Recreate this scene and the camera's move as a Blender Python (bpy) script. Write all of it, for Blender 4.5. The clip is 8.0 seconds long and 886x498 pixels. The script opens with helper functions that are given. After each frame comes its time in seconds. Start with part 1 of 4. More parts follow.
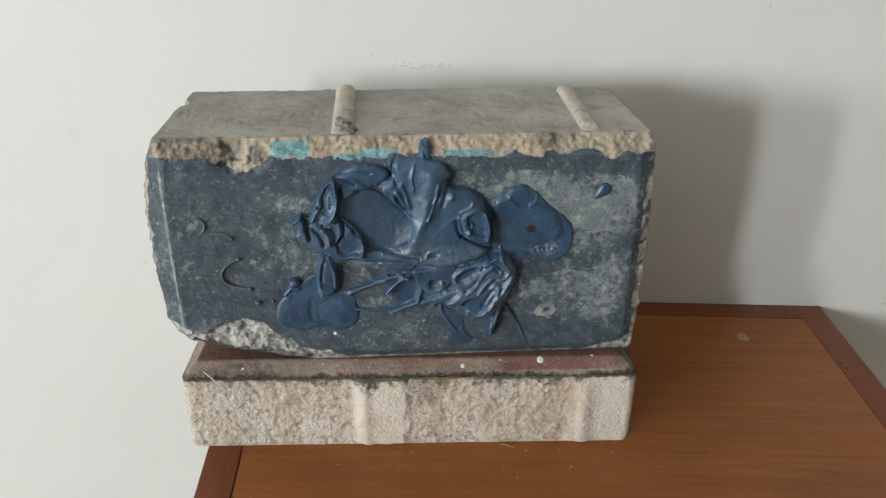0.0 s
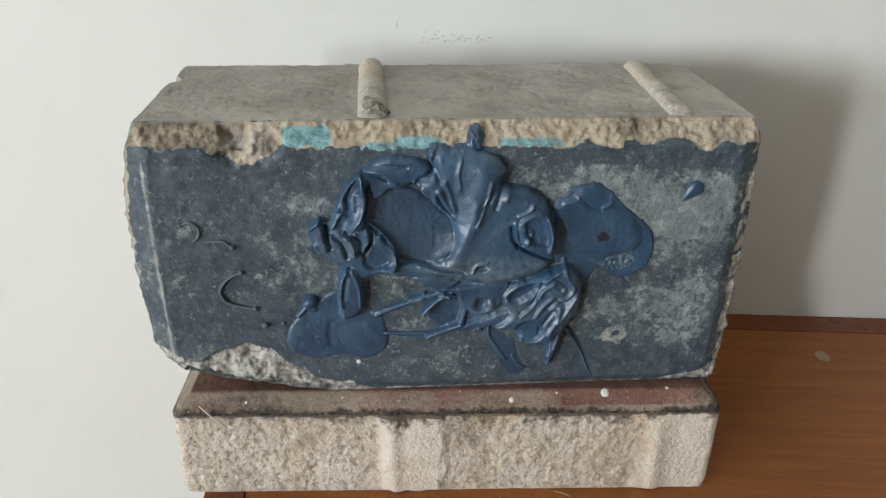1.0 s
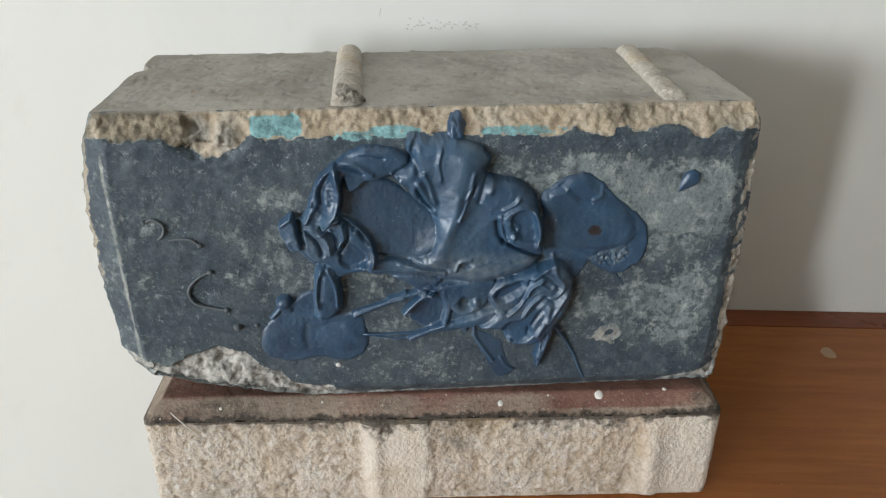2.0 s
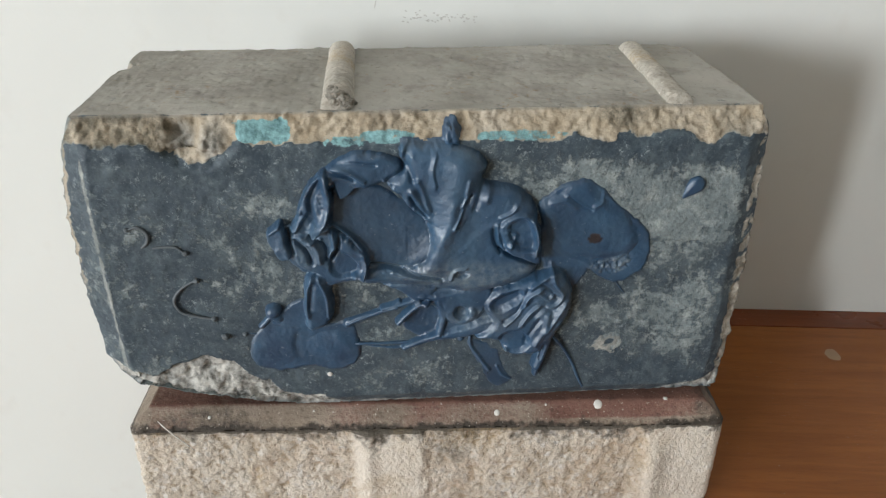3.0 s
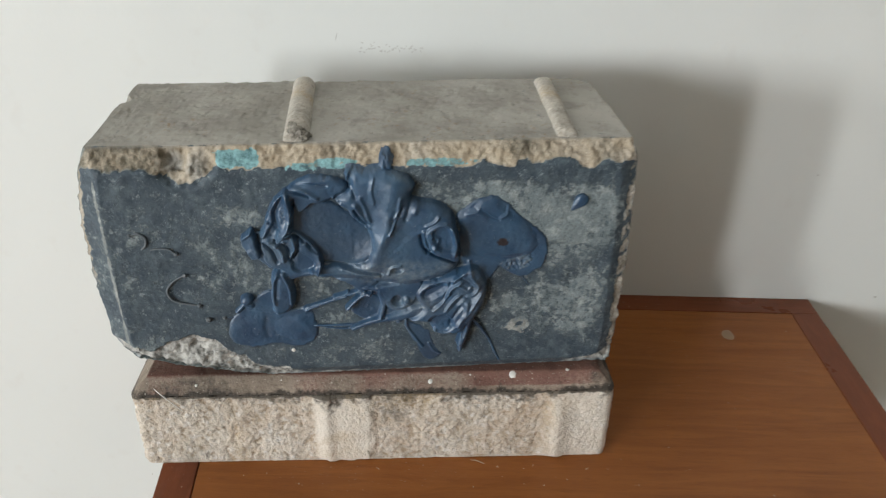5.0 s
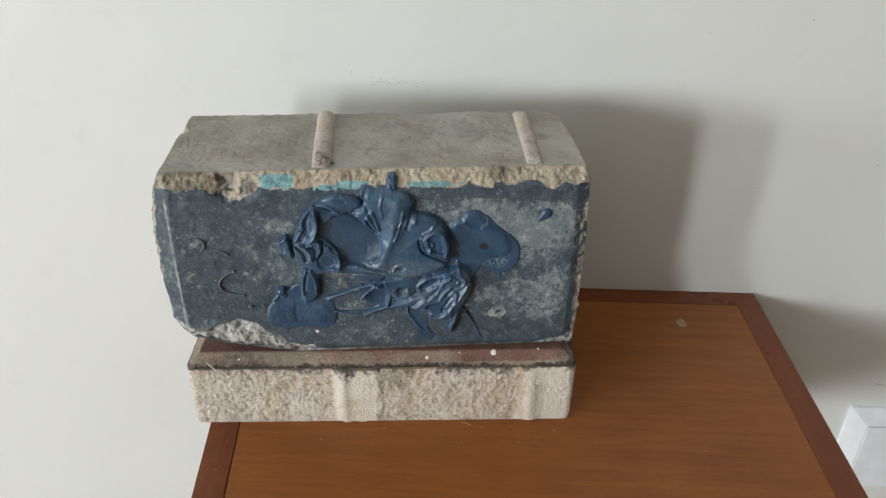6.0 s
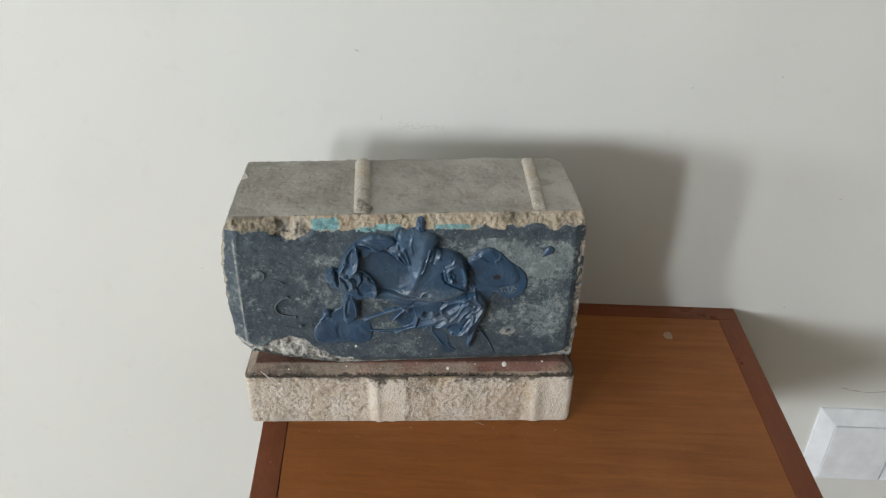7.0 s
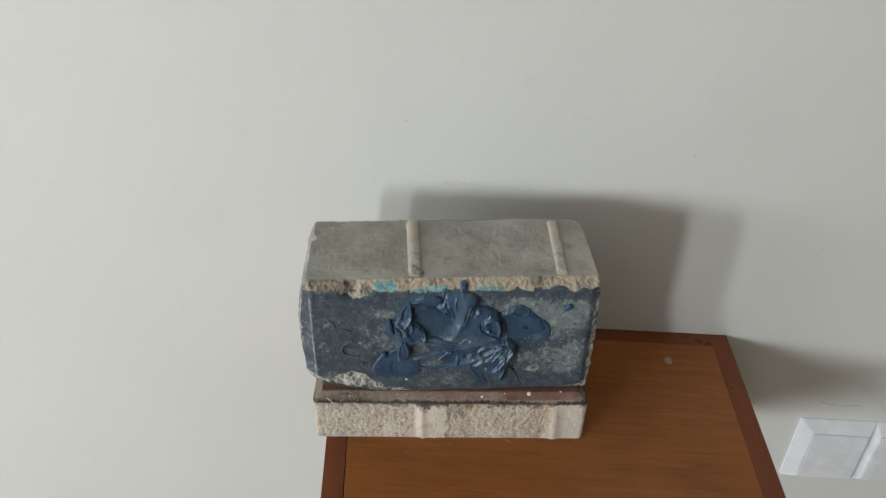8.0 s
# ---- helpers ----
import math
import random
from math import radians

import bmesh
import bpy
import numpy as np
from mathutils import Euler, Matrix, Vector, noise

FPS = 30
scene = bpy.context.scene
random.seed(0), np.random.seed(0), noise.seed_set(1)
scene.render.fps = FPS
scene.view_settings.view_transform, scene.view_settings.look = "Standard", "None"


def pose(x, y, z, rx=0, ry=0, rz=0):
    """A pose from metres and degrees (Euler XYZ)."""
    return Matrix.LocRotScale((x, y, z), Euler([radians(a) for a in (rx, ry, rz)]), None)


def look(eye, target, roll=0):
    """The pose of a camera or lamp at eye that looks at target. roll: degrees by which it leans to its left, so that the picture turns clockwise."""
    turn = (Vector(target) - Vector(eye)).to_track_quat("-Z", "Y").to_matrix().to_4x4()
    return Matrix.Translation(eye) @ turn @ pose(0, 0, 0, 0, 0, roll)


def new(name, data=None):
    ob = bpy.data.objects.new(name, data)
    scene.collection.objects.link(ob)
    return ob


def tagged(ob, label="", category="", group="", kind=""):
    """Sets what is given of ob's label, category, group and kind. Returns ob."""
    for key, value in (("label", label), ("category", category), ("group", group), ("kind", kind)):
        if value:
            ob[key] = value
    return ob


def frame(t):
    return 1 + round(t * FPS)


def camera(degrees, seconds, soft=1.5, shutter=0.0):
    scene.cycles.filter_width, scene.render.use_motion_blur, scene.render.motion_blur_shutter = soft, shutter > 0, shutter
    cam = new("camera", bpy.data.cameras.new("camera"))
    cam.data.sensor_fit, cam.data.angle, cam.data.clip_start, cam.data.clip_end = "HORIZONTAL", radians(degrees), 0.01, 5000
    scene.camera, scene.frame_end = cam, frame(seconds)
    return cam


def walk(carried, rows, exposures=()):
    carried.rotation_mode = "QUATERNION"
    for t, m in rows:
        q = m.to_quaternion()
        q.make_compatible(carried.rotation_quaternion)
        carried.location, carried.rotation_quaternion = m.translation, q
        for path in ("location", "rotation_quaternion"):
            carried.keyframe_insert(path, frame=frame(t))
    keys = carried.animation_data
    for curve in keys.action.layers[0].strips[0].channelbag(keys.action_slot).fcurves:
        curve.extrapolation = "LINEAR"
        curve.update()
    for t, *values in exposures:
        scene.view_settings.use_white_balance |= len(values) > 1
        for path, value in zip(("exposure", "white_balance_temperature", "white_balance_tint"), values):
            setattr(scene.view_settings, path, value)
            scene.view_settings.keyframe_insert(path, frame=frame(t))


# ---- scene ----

# ---- camera ----
cam = camera(59.67, 8.0, soft=1.2, shutter=0.3)
PATH = [
    (0, (0.08209, -0.41645, 0.78796), (0.05539, 0.48215, 0.35000), 0.50),
    (0.5, (0.06544, -0.38600, 0.77849), (0.03776, 0.51183, 0.33901), 0.63),
    (1, (0.06352, -0.35898, 0.76911), (0.03703, 0.53150, 0.31485), 0.84),
    (1.5, (0.06790, -0.34520, 0.76452), (0.04029, 0.53989, 0.29992), 0.61),
    (1.7, (0.06999, -0.34665, 0.76135), (0.03966, 0.54228, 0.30432), 0.18),
    (2.8, (0.06956, -0.33683, 0.76717), (0.03920, 0.54258, 0.29207), 0.17),
    (3, (0.07128, -0.33424, 0.76577), (0.04067, 0.54224, 0.28530), 0.33),
    (3.5, (0.07568, -0.33079, 0.76309), (0.05152, 0.54081, 0.27348), 0.48),
    (4, (0.08013, -0.33588, 0.76560), (0.06193, 0.53219, 0.26949), 0.74),
    (4.5, (0.08040, -0.35041, 0.77597), (0.06588, 0.51591, 0.27668), 0.85),
    (5, (0.09090, -0.38289, 0.80080), (0.07815, 0.48335, 0.30134), 0.98),
    (5.2, (0.09819, -0.39755, 0.81214), (0.08612, 0.46890, 0.31301), 0.94),
    (6.3, (0.09789, -0.46305, 0.85510), (0.07427, 0.39668, 0.34491), 0.98),
    (6.5, (0.09420, -0.47306, 0.86466), (0.07169, 0.38670, 0.35446), 1.04),
    (7, (0.09101, -0.49698, 0.89973), (0.06228, 0.35677, 0.37983), 0.97),
    (7.5, (0.08224, -0.52811, 0.94226), (0.04392, 0.30891, 0.39644), 1.04),
    (8, (0.07033, -0.53584, 1.00333), (0.03277, 0.28468, 0.43295), 1.31),
]
walk(cam, [(t, look(eye, target, roll)) for t, eye, target, roll in PATH],
     exposures=((0.0, 0.26), (1.5, 0.31), (3.5, 0.35), (5.0, 0.29), (6.5, 0.22), (7.2, 0.11), (8.0, -0.05)))

# ---- light: overcast daylight through two narrow windows behind the camera and a wide one in the side wall ----
TABLE_Z = 0.55
ROOM_BACK, ROOM_LEFT, ROOM_RIGHT, ROOM_TOP = -3.0, -3.9, 2.4, 2.6
SILL, HEAD = 0.74, 1.44
SASHES = ((-3.12, -2.80), (-2.04, -1.76))        # left and right edge of each narrow window
SIDE = (-2.85, -1.6)                              # the wide window in the side wall

world = bpy.data.worlds.new("overcast_sky")
scene.world = world
world.use_nodes = True
sky = world.node_tree.nodes.new("ShaderNodeTexSky")
sky.sky_type, sky.sun_disc = "NISHITA", False
sky.sun_elevation, sky.sun_rotation = radians(35), radians(200)
world.node_tree.links.new(sky.outputs["Color"], world.node_tree.nodes["Background"].inputs["Color"])
world.node_tree.nodes["Background"].inputs["Strength"].default_value = 0.12


def window_light(matrix, width, watts):
    data = bpy.data.lights.new("window_light", "AREA")
    data.shape, data.size, data.size_y, data.energy = "RECTANGLE", width, HEAD - SILL, watts
    data.color = (0.93, 0.97, 1.0)
    lamp = new("window_light", data)
    lamp.matrix_world = matrix
    return tagged(lamp, "daylight from the overcast sky in the window", "light", kind="structure")


for (x0, x1), watts in zip(SASHES, (62, 40)):
    window_light(pose((x0 + x1) / 2, ROOM_BACK + 0.03, (SILL + HEAD) / 2, 90, 0, 0), x1 - x0, watts)
window_light(pose(ROOM_LEFT + 0.03, (SIDE[0] + SIDE[1]) / 2, (SILL + HEAD) / 2, 90, 0, -90), SIDE[1] - SIDE[0], 42)

# ---- materials ----
class Nodes:
    """A short way to write node materials."""

    def __init__(self, name):
        self.material = bpy.data.materials.new(name)
        self.material.use_nodes = True
        self.tree = self.material.node_tree
        self.bsdf = self.tree.nodes["Principled BSDF"]

    def put(self, socket, value):
        if isinstance(value, bpy.types.NodeSocket):
            self.tree.links.new(value, socket)
        elif isinstance(value, tuple) and len(value) == 3 and socket.type == "RGBA":
            socket.default_value = (*value, 1)
        else:
            socket.default_value = value

    def make(self, kind, out=0, **inputs):
        n = self.tree.nodes.new(kind)
        for key, value in inputs.items():
            self.put(n.inputs[key.replace("_", " ")], value)
        return n.outputs[out]

    def place(self, scale=(1, 1, 1)):
        at = self.make("ShaderNodeTexCoord", 3)
        m = self.tree.nodes.new("ShaderNodeMapping")
        self.tree.links.new(at, m.inputs["Vector"])
        m.inputs["Scale"].default_value = scale
        return m.outputs[0]

    def noise(self, scale, detail=4.0, rough=0.55, warp=0.0, stretch=(1, 1, 1)):
        return self.make("ShaderNodeTexNoise", 0, Vector=self.place(stretch), Scale=scale, Detail=detail, Roughness=rough, Distortion=warp)

    def grains(self, scale, out=0, stretch=(1, 1, 1)):
        return self.make("ShaderNodeTexVoronoi", out, Vector=self.place(stretch), Scale=scale)

    def span(self, value, low, high, to_low=0.0, to_high=1.0):
        n = self.tree.nodes.new("ShaderNodeMapRange")
        self.put(n.inputs[0], value)
        for k, v in zip((1, 2, 3, 4), (low, high, to_low, to_high)):
            n.inputs[k].default_value = v
        return n.outputs[0]

    def math(self, kind, a, b=0.0):
        n = self.tree.nodes.new("ShaderNodeMath")
        n.operation = kind
        self.put(n.inputs[0], a)
        self.put(n.inputs[1], b)
        return n.outputs[0]

    def mix(self, factor, a, b):
        n = self.tree.nodes.new("ShaderNodeMix")
        n.data_type = "RGBA"
        self.put(n.inputs[0], factor)
        self.put(n.inputs[6], a)
        self.put(n.inputs[7], b)
        return n.outputs[2]

    def attribute(self, name):
        n = self.tree.nodes.new("ShaderNodeAttribute")
        n.attribute_name = name
        return n.outputs["Fac"]

    def bump(self, height, distance, strength=1.0, under=None):
        n = self.tree.nodes.new("ShaderNodeBump")
        n.inputs["Distance"].default_value, n.inputs["Strength"].default_value = distance, strength
        self.put(n.inputs["Height"], height)
        if under:
            self.put(n.inputs["Normal"], under)
        return n.outputs[0]

    def done(self, color, roughness, normal=None, **more):
        self.put(self.bsdf.inputs["Base Color"], color)
        self.put(self.bsdf.inputs["Roughness"], roughness)
        if normal:
            self.put(self.bsdf.inputs["Normal"], normal)
        for key, value in more.items():
            self.put(self.bsdf.inputs[key.replace("_", " ")], value)
        return self.material


def wall_paint():
    m = Nodes("off_white_wall_paint")
    color = m.mix(m.span(m.noise(3.0), 0.3, 0.7), (0.708, 0.726, 0.70), (0.736, 0.750, 0.724))
    color = m.mix(m.span(m.noise(60, 3), 0.62, 0.75, 0, 0.25), color, (0.66, 0.65, 0.61))
    low = m.bump(m.noise(9, 2), 0.004, 0.5)
    fine = m.bump(m.noise(380, 3), 0.0002, 0.3, low)
    return m.done(color, 0.62, fine)


def plain(name, color, roughness, grain=200.0, bump=0.0003, **more):
    m = Nodes(name)
    n = m.noise(grain, 3)
    dark = tuple(0.86 * c for c in color)
    return m.done(m.mix(m.span(n, 0.3, 0.7), dark, color), roughness, m.bump(n, bump, 0.5), **more)


def varnished_wood(name, light, dark, along=(1, 12, 12), gloss=0.33):
    m = Nodes(name)
    grain = m.noise(13, 8, 0.6, 0.8, along)
    pores = m.noise(140, 4, 0.7, 0.0, along)
    broad = m.noise(7, 4, 0.55)
    color = m.mix(m.span(grain, 0.26, 0.74), dark, light)
    color = m.mix(m.span(pores, 0.54, 0.72, 0, 0.5), color, tuple(0.45 * c for c in dark))
    flame = m.math("MULTIPLY", m.span(m.noise(24, 6, 0.65, 1.0, tuple(0.35 * k + 0.65 if k > 2 else k for k in along)), 0.53, 0.62), m.span(broad, 0.4, 0.6))
    color = m.mix(m.math("MULTIPLY", flame, 0.4), color, tuple(0.55 * c for c in dark))
    color = m.mix(m.span(broad, 0.42, 0.68, 0, 0.5), color, tuple(1.25 * c for c in light))
    worn = m.math("MULTIPLY", m.span(m.noise(3.5, 4, 0.6), 0.52, 0.66), m.span(m.noise(90, 5, 0.7, 0.4, tuple(0.2 * k + 0.8 for k in along)), 0.45, 0.65, 0, 0.35))
    color = m.mix(worn, color, tuple(1.1 * c + 0.05 for c in light))
    dust = m.math("MULTIPLY", m.span(m.noise(900, 2), 0.68, 0.72, 0, 0.6), m.span(m.noise(14, 3), 0.5, 0.62))
    color = m.mix(dust, color, (0.42, 0.36, 0.29))
    rough = m.span(m.noise(30, 4), 0.3, 0.7, gloss - 0.05, gloss + 0.12)
    return m.done(color, rough, m.bump(pores, 0.0002, 0.4), Specular_IOR_Level=0.26)


def bare_concrete(name, pale, deep, stain=0.5, coarse=1.0):
    m = Nodes(name)
    cloud = m.noise(28, 5, 0.6)
    sand = m.noise(1100, 3, 0.7)
    grit = m.grains(620)
    tint = m.grains(620, 1)
    color = m.mix(m.span(cloud, 0.32, 0.68), deep, pale)
    color = m.mix(m.span(sand, 0.48, 0.68, 0, 0.5), color, tuple(0.42 * c for c in deep))
    bw = m.tree.nodes.new("ShaderNodeRGBToBW")
    m.put(bw.inputs[0], tint)
    color = m.mix(m.span(bw.outputs[0], 0.62, 0.9, 0, 0.5), color, tuple(min(1.3 * c, 0.8) for c in pale))
    color = m.mix(m.span(m.noise(75, 4, 0.6), 0.54, 0.70, 0, stain), color, tuple(0.5 * c for c in deep))
    color = m.mix(m.span(m.noise(300, 2, 0.5), 0.62, 0.72, 0, 1.2 * stain), color, tuple(0.35 * c for c in deep))
    # 'hollow' turns the low spots of the relief a darker brown
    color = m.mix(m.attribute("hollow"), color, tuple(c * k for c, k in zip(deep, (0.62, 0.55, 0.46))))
    color = m.mix(m.math("MULTIPLY", m.span(m.noise(19, 5, 0.62, 0.5), 0.46, 0.66, 0, 0.75), m.span(m.noise(240, 4, 0.7), 0.3, 0.6)), color, tuple(c * k for c, k in zip(deep, (0.98, 0.86, 0.76))))
    color = m.mix(m.attribute("pale"), color, pale)
    dirt = m.span(m.math("ADD", m.attribute("grime"), m.span(m.noise(380, 5, 0.7), 0.2, 0.8, -0.35, 0.35)), 0.28, 0.92, 0, 0.95)
    color = m.mix(dirt, color, tuple(0.20 * c for c in deep))
    ochre = m.math("MULTIPLY", m.span(m.noise(38, 4, 0.6, 0.6), 0.55, 0.70, 0, 0.5), m.span(sand, 0.3, 0.6))
    color = m.mix(ochre, color, (0.46, 0.33, 0.17))
    relief = m.math("ADD", m.math("MULTIPLY", sand, 0.9), m.math("MULTIPLY", grit, 0.3))
    return m.done(color, 0.93, m.bump(relief, 0.0008 * coarse, 0.8), Specular_IOR_Level=0.25)


def painted_concrete():
    """Slate-blue paint worn through to grey concrete: 'paint' is how much paint is left, 'teal' an older coat, 'broken' fresh fracture."""
    m = Nodes("worn_slate_paint_on_concrete")
    sand = m.noise(1100, 3, 0.7)
    grit = m.grains(620)
    cloud = m.noise(34, 5, 0.62)
    speck = m.noise(300, 6, 0.75)
    # concrete underneath
    bare = m.mix(m.span(cloud, 0.3, 0.7), (0.160, 0.200, 0.215), (0.245, 0.292, 0.300))
    bare = m.mix(m.span(sand, 0.4, 0.7, 0, 0.45), bare, (0.11, 0.118, 0.118))
    bare = m.mix(m.span(m.noise(120, 8, 0.82), 0.50, 0.62, 0, 0.7), bare, (0.42, 0.462, 0.452))
    bare = m.mix(m.span(m.noise(230, 5, 0.7), 0.57, 0.66, 0, 0.6), bare, (0.085, 0.098, 0.105))
    cement = m.mix(m.span(m.noise(24, 5, 0.6, 0.2), 0.34, 0.66), (0.285, 0.272, 0.24), (0.44, 0.425, 0.385))
    cement = m.mix(m.span(m.noise(11, 3, 0.5), 0.45, 0.65, 0, 0.5), cement, (0.46, 0.44, 0.395))
    cement = m.mix(m.span(m.noise(60, 6, 0.72), 0.50, 0.66, 0, 0.6), cement, (0.205, 0.19, 0.165))
    cement = m.mix(m.math("MULTIPLY", m.span(m.noise(340, 4, 0.7), 0.58, 0.66, 0, 0.8), m.span(m.noise(30, 4, 0.6), 0.45, 0.62)), cement, (0.30, 0.215, 0.14))
    cement = m.mix(m.span(m.noise(480, 4, 0.7), 0.64, 0.70, 0, 0.6), cement, (0.13, 0.115, 0.10))
    bare = m.mix(m.attribute("top"), bare, cement)
    warm = m.mix(m.span(m.noise(130, 5, 0.65), 0.34, 0.66), (0.56, 0.49, 0.385), (0.40, 0.325, 0.23))
    warm = m.mix(m.span(m.noise(48, 5, 0.65), 0.45, 0.65, 0, 0.6), warm, (0.50, 0.46, 0.40))
    warm = m.mix(m.span(sand, 0.5, 0.72, 0, 0.5), warm, (0.20, 0.165, 0.125))
    warm = m.mix(m.span(m.noise(140, 7, 0.8), 0.54, 0.62, 0, 0.5), warm, (0.17, 0.145, 0.11))
    warm = m.mix(m.math("MULTIPLY", m.attribute("soil"), m.span(m.noise(170, 5, 0.7), 0.3, 0.6)), warm, (0.135, 0.122, 0.092))
    ash = m.mix(m.span(m.noise(210, 5, 0.7), 0.36, 0.62), (0.12, 0.122, 0.115), (0.60, 0.59, 0.55))
    warm = m.mix(m.attribute("ashen"), warm, ash)
    bare = m.mix(m.attribute("broken"), bare, warm)
    # slate paint, thin and scuffed
    slate = m.mix(m.span(cloud, 0.3, 0.7), (0.034, 0.052, 0.071), (0.062, 0.085, 0.106))
    slate = m.mix(m.span(m.noise(150, 8, 0.82), 0.46, 0.62, 0, 0.6), slate, (0.118, 0.155, 0.175))
    slate = m.mix(m.span(m.noise(330, 8, 0.82), 0.55, 0.64, 0, 0.55), slate, (0.215, 0.258, 0.272))
    wear = m.math("ADD", m.attribute("paint"), m.span(speck, 0.25, 0.75, -0.55, 0.55))
    wear = m.math("ADD", wear, m.span(m.noise(95, 6, 0.7), 0.25, 0.75, -0.30, 0.30))
    keep = m.span(wear, 0.36, 0.60)
    color = m.mix(keep, bare, slate)
    fleck = m.math("MULTIPLY", m.span(m.noise(210, 8, 0.88), 0.565, 0.60, 0, 0.8), m.span(m.noise(30, 3), 0.38, 0.6, 0.15, 1.0))
    fleck = m.math("MULTIPLY", fleck, m.span(m.math("ADD", m.attribute("broken"), m.attribute("top")), 0.0, 0.5, 1.0, 0.0))
    fleck = m.math("MULTIPLY", fleck, m.span(m.attribute("paint"), 0.0, 0.3))
    color = m.mix(fleck, color, (0.33, 0.385, 0.40))
    teal = m.mix(m.span(speck, 0.35, 0.65), (0.10, 0.20, 0.21), (0.30, 0.54, 0.57))
    old = m.math("MULTIPLY", m.span(m.math("ADD", m.attribute("teal"), m.span(speck, 0.25, 0.75, -0.3, 0.3)), 0.40, 0.62), m.span(m.attribute("teal"), 0.05, 0.25))
    color = m.mix(old, color, teal)
    rough = m.span(keep, 0, 1, 0.95, 0.55)
    relief = m.math("ADD", m.math("MULTIPLY", sand, 0.5), m.math("MULTIPLY", grit, 0.25))
    amount = m.math("MULTIPLY", m.span(keep, 0, 1, 0.95, 0.4), m.span(m.attribute("top"), 0, 1, 1.0, 0.35))
    return m.done(color, rough, m.bump(m.math("MULTIPLY", relief, amount), 0.0010, 0.8), Specular_IOR_Level=0.35)


def paver_face():
    """The dyed top layer of the lower paver: 'red' where the dye shows, 'grime' along the edge."""
    m = Nodes("dusty_red_brown_paver_face")
    sand = m.noise(900, 3, 0.7)
    cloud = m.noise(45, 4, 0.6)
    worn = m.mix(m.span(cloud, 0.3, 0.7), (0.21, 0.165, 0.125), (0.37, 0.305, 0.245))
    red = m.mix(m.span(cloud, 0.3, 0.7), (0.135, 0.064, 0.048), (0.27, 0.145, 0.115))
    color = m.mix(m.span(m.math("ADD", m.attribute("red"), m.span(sand, 0.2, 0.8, -0.2, 0.2)), 0.3, 0.7), worn, red)
    color = m.mix(m.span(sand, 0.55, 0.72, 0, 0.5), color, (0.08, 0.055, 0.045))
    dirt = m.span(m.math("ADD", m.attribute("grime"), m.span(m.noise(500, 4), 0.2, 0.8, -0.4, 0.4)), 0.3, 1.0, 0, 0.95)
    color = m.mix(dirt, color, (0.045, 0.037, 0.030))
    dust = m.span(m.noise(1300, 1), 0.71, 0.75, 0, 0.8)
    color = m.mix(dust, color, (0.6, 0.55, 0.48))
    return m.done(color, m.span(sand, 0.3, 0.7, 0.55, 0.8), m.bump(sand, 0.0005, 0.7), Specular_IOR_Level=0.35)


def sealant_rubber():
    """Cured blue sealant: 'film' where it is thin, 'dust' where sand clings to it, 'rust' a brown spot."""
    m = Nodes("dusty_blue_sealant")
    cloud = m.noise(55, 5, 0.6)
    fine = m.noise(900, 4, 0.65)
    color = m.mix(m.span(cloud, 0.34, 0.66), (0.014, 0.046, 0.098), (0.036, 0.094, 0.172))
    streak = m.noise(48, 6, 0.7, 0.6, (1.6, 1, 0.45))
    color = m.mix(m.span(streak, 0.50, 0.72, 0, 0.5), color, (0.066, 0.134, 0.205))
    color = m.mix(m.span(m.noise(160, 6, 0.75), 0.55, 0.75, 0, 0.4), color, (0.085, 0.155, 0.22))
    thin = m.math("MULTIPLY", m.attribute("film"), m.span(m.noise(150, 6, 0.75), 0.3, 0.6, 0.2, 0.75))
    color = m.mix(thin, color, (0.026, 0.054, 0.090))
    sand = m.math("MULTIPLY", m.attribute("dust"), m.span(m.noise(420, 6, 0.8), 0.38, 0.62))
    color = m.mix(sand, color, (0.185, 0.232, 0.255))
    color = m.mix(m.span(fine, 0.665, 0.72, 0, 0.7), color, (0.33, 0.36, 0.38))
    color = m.mix(m.attribute("rust"), color, (0.030, 0.024, 0.028))
    rough = m.span(m.noise(90, 5, 0.65), 0.3, 0.7, 0.28, 0.50)
    relief = m.bump(m.noise(240, 5, 0.65), 0.0010, 0.25)
    return m.done(color, rough, m.bump(fine, 0.0004, 0.3, relief), Specular_IOR_Level=0.9)


WALL = wall_paint()
# mid-tone for the added walls out of view, to hold down bounced light
UNSEEN_WALL = plain("beige_unseen_walls", (0.40, 0.38, 0.345), 0.8, 8.0)
CEILING = plain("ceiling_white", (0.78, 0.78, 0.76), 0.8)
FLOOR = varnished_wood("floor_boards", (0.30, 0.20, 0.12), (0.20, 0.125, 0.07))
PLASTIC = plain("white_switch_plastic", (0.84, 0.885, 0.93), 0.28, 60, 0.00005)
VENEER = varnished_wood("red_brown_veneer", (0.315, 0.112, 0.028), (0.205, 0.067, 0.016), (1.2, 16, 16))
EDGING = varnished_wood("dark_red_edging", (0.195, 0.056, 0.020), (0.130, 0.034, 0.012), (12, 1.5, 12), 0.30)
EDGING_X = varnished_wood("dark_red_edging_across", (0.195, 0.056, 0.020), (0.130, 0.034, 0.012), (1.5, 12, 12), 0.30)
CONCRETE = bare_concrete("sandy_concrete", (0.82, 0.76, 0.67), (0.54, 0.47, 0.38), 0.45, 1.4)
GREY_CONCRETE = bare_concrete("smooth_grey_concrete", (0.33, 0.31, 0.27), (0.235, 0.22, 0.19), 0.35, 0.5)
NIB = bare_concrete("pale_concrete", (0.52, 0.485, 0.425), (0.38, 0.35, 0.30), 0.3, 0.4)
PAINTED = painted_concrete()
FACE = paver_face()
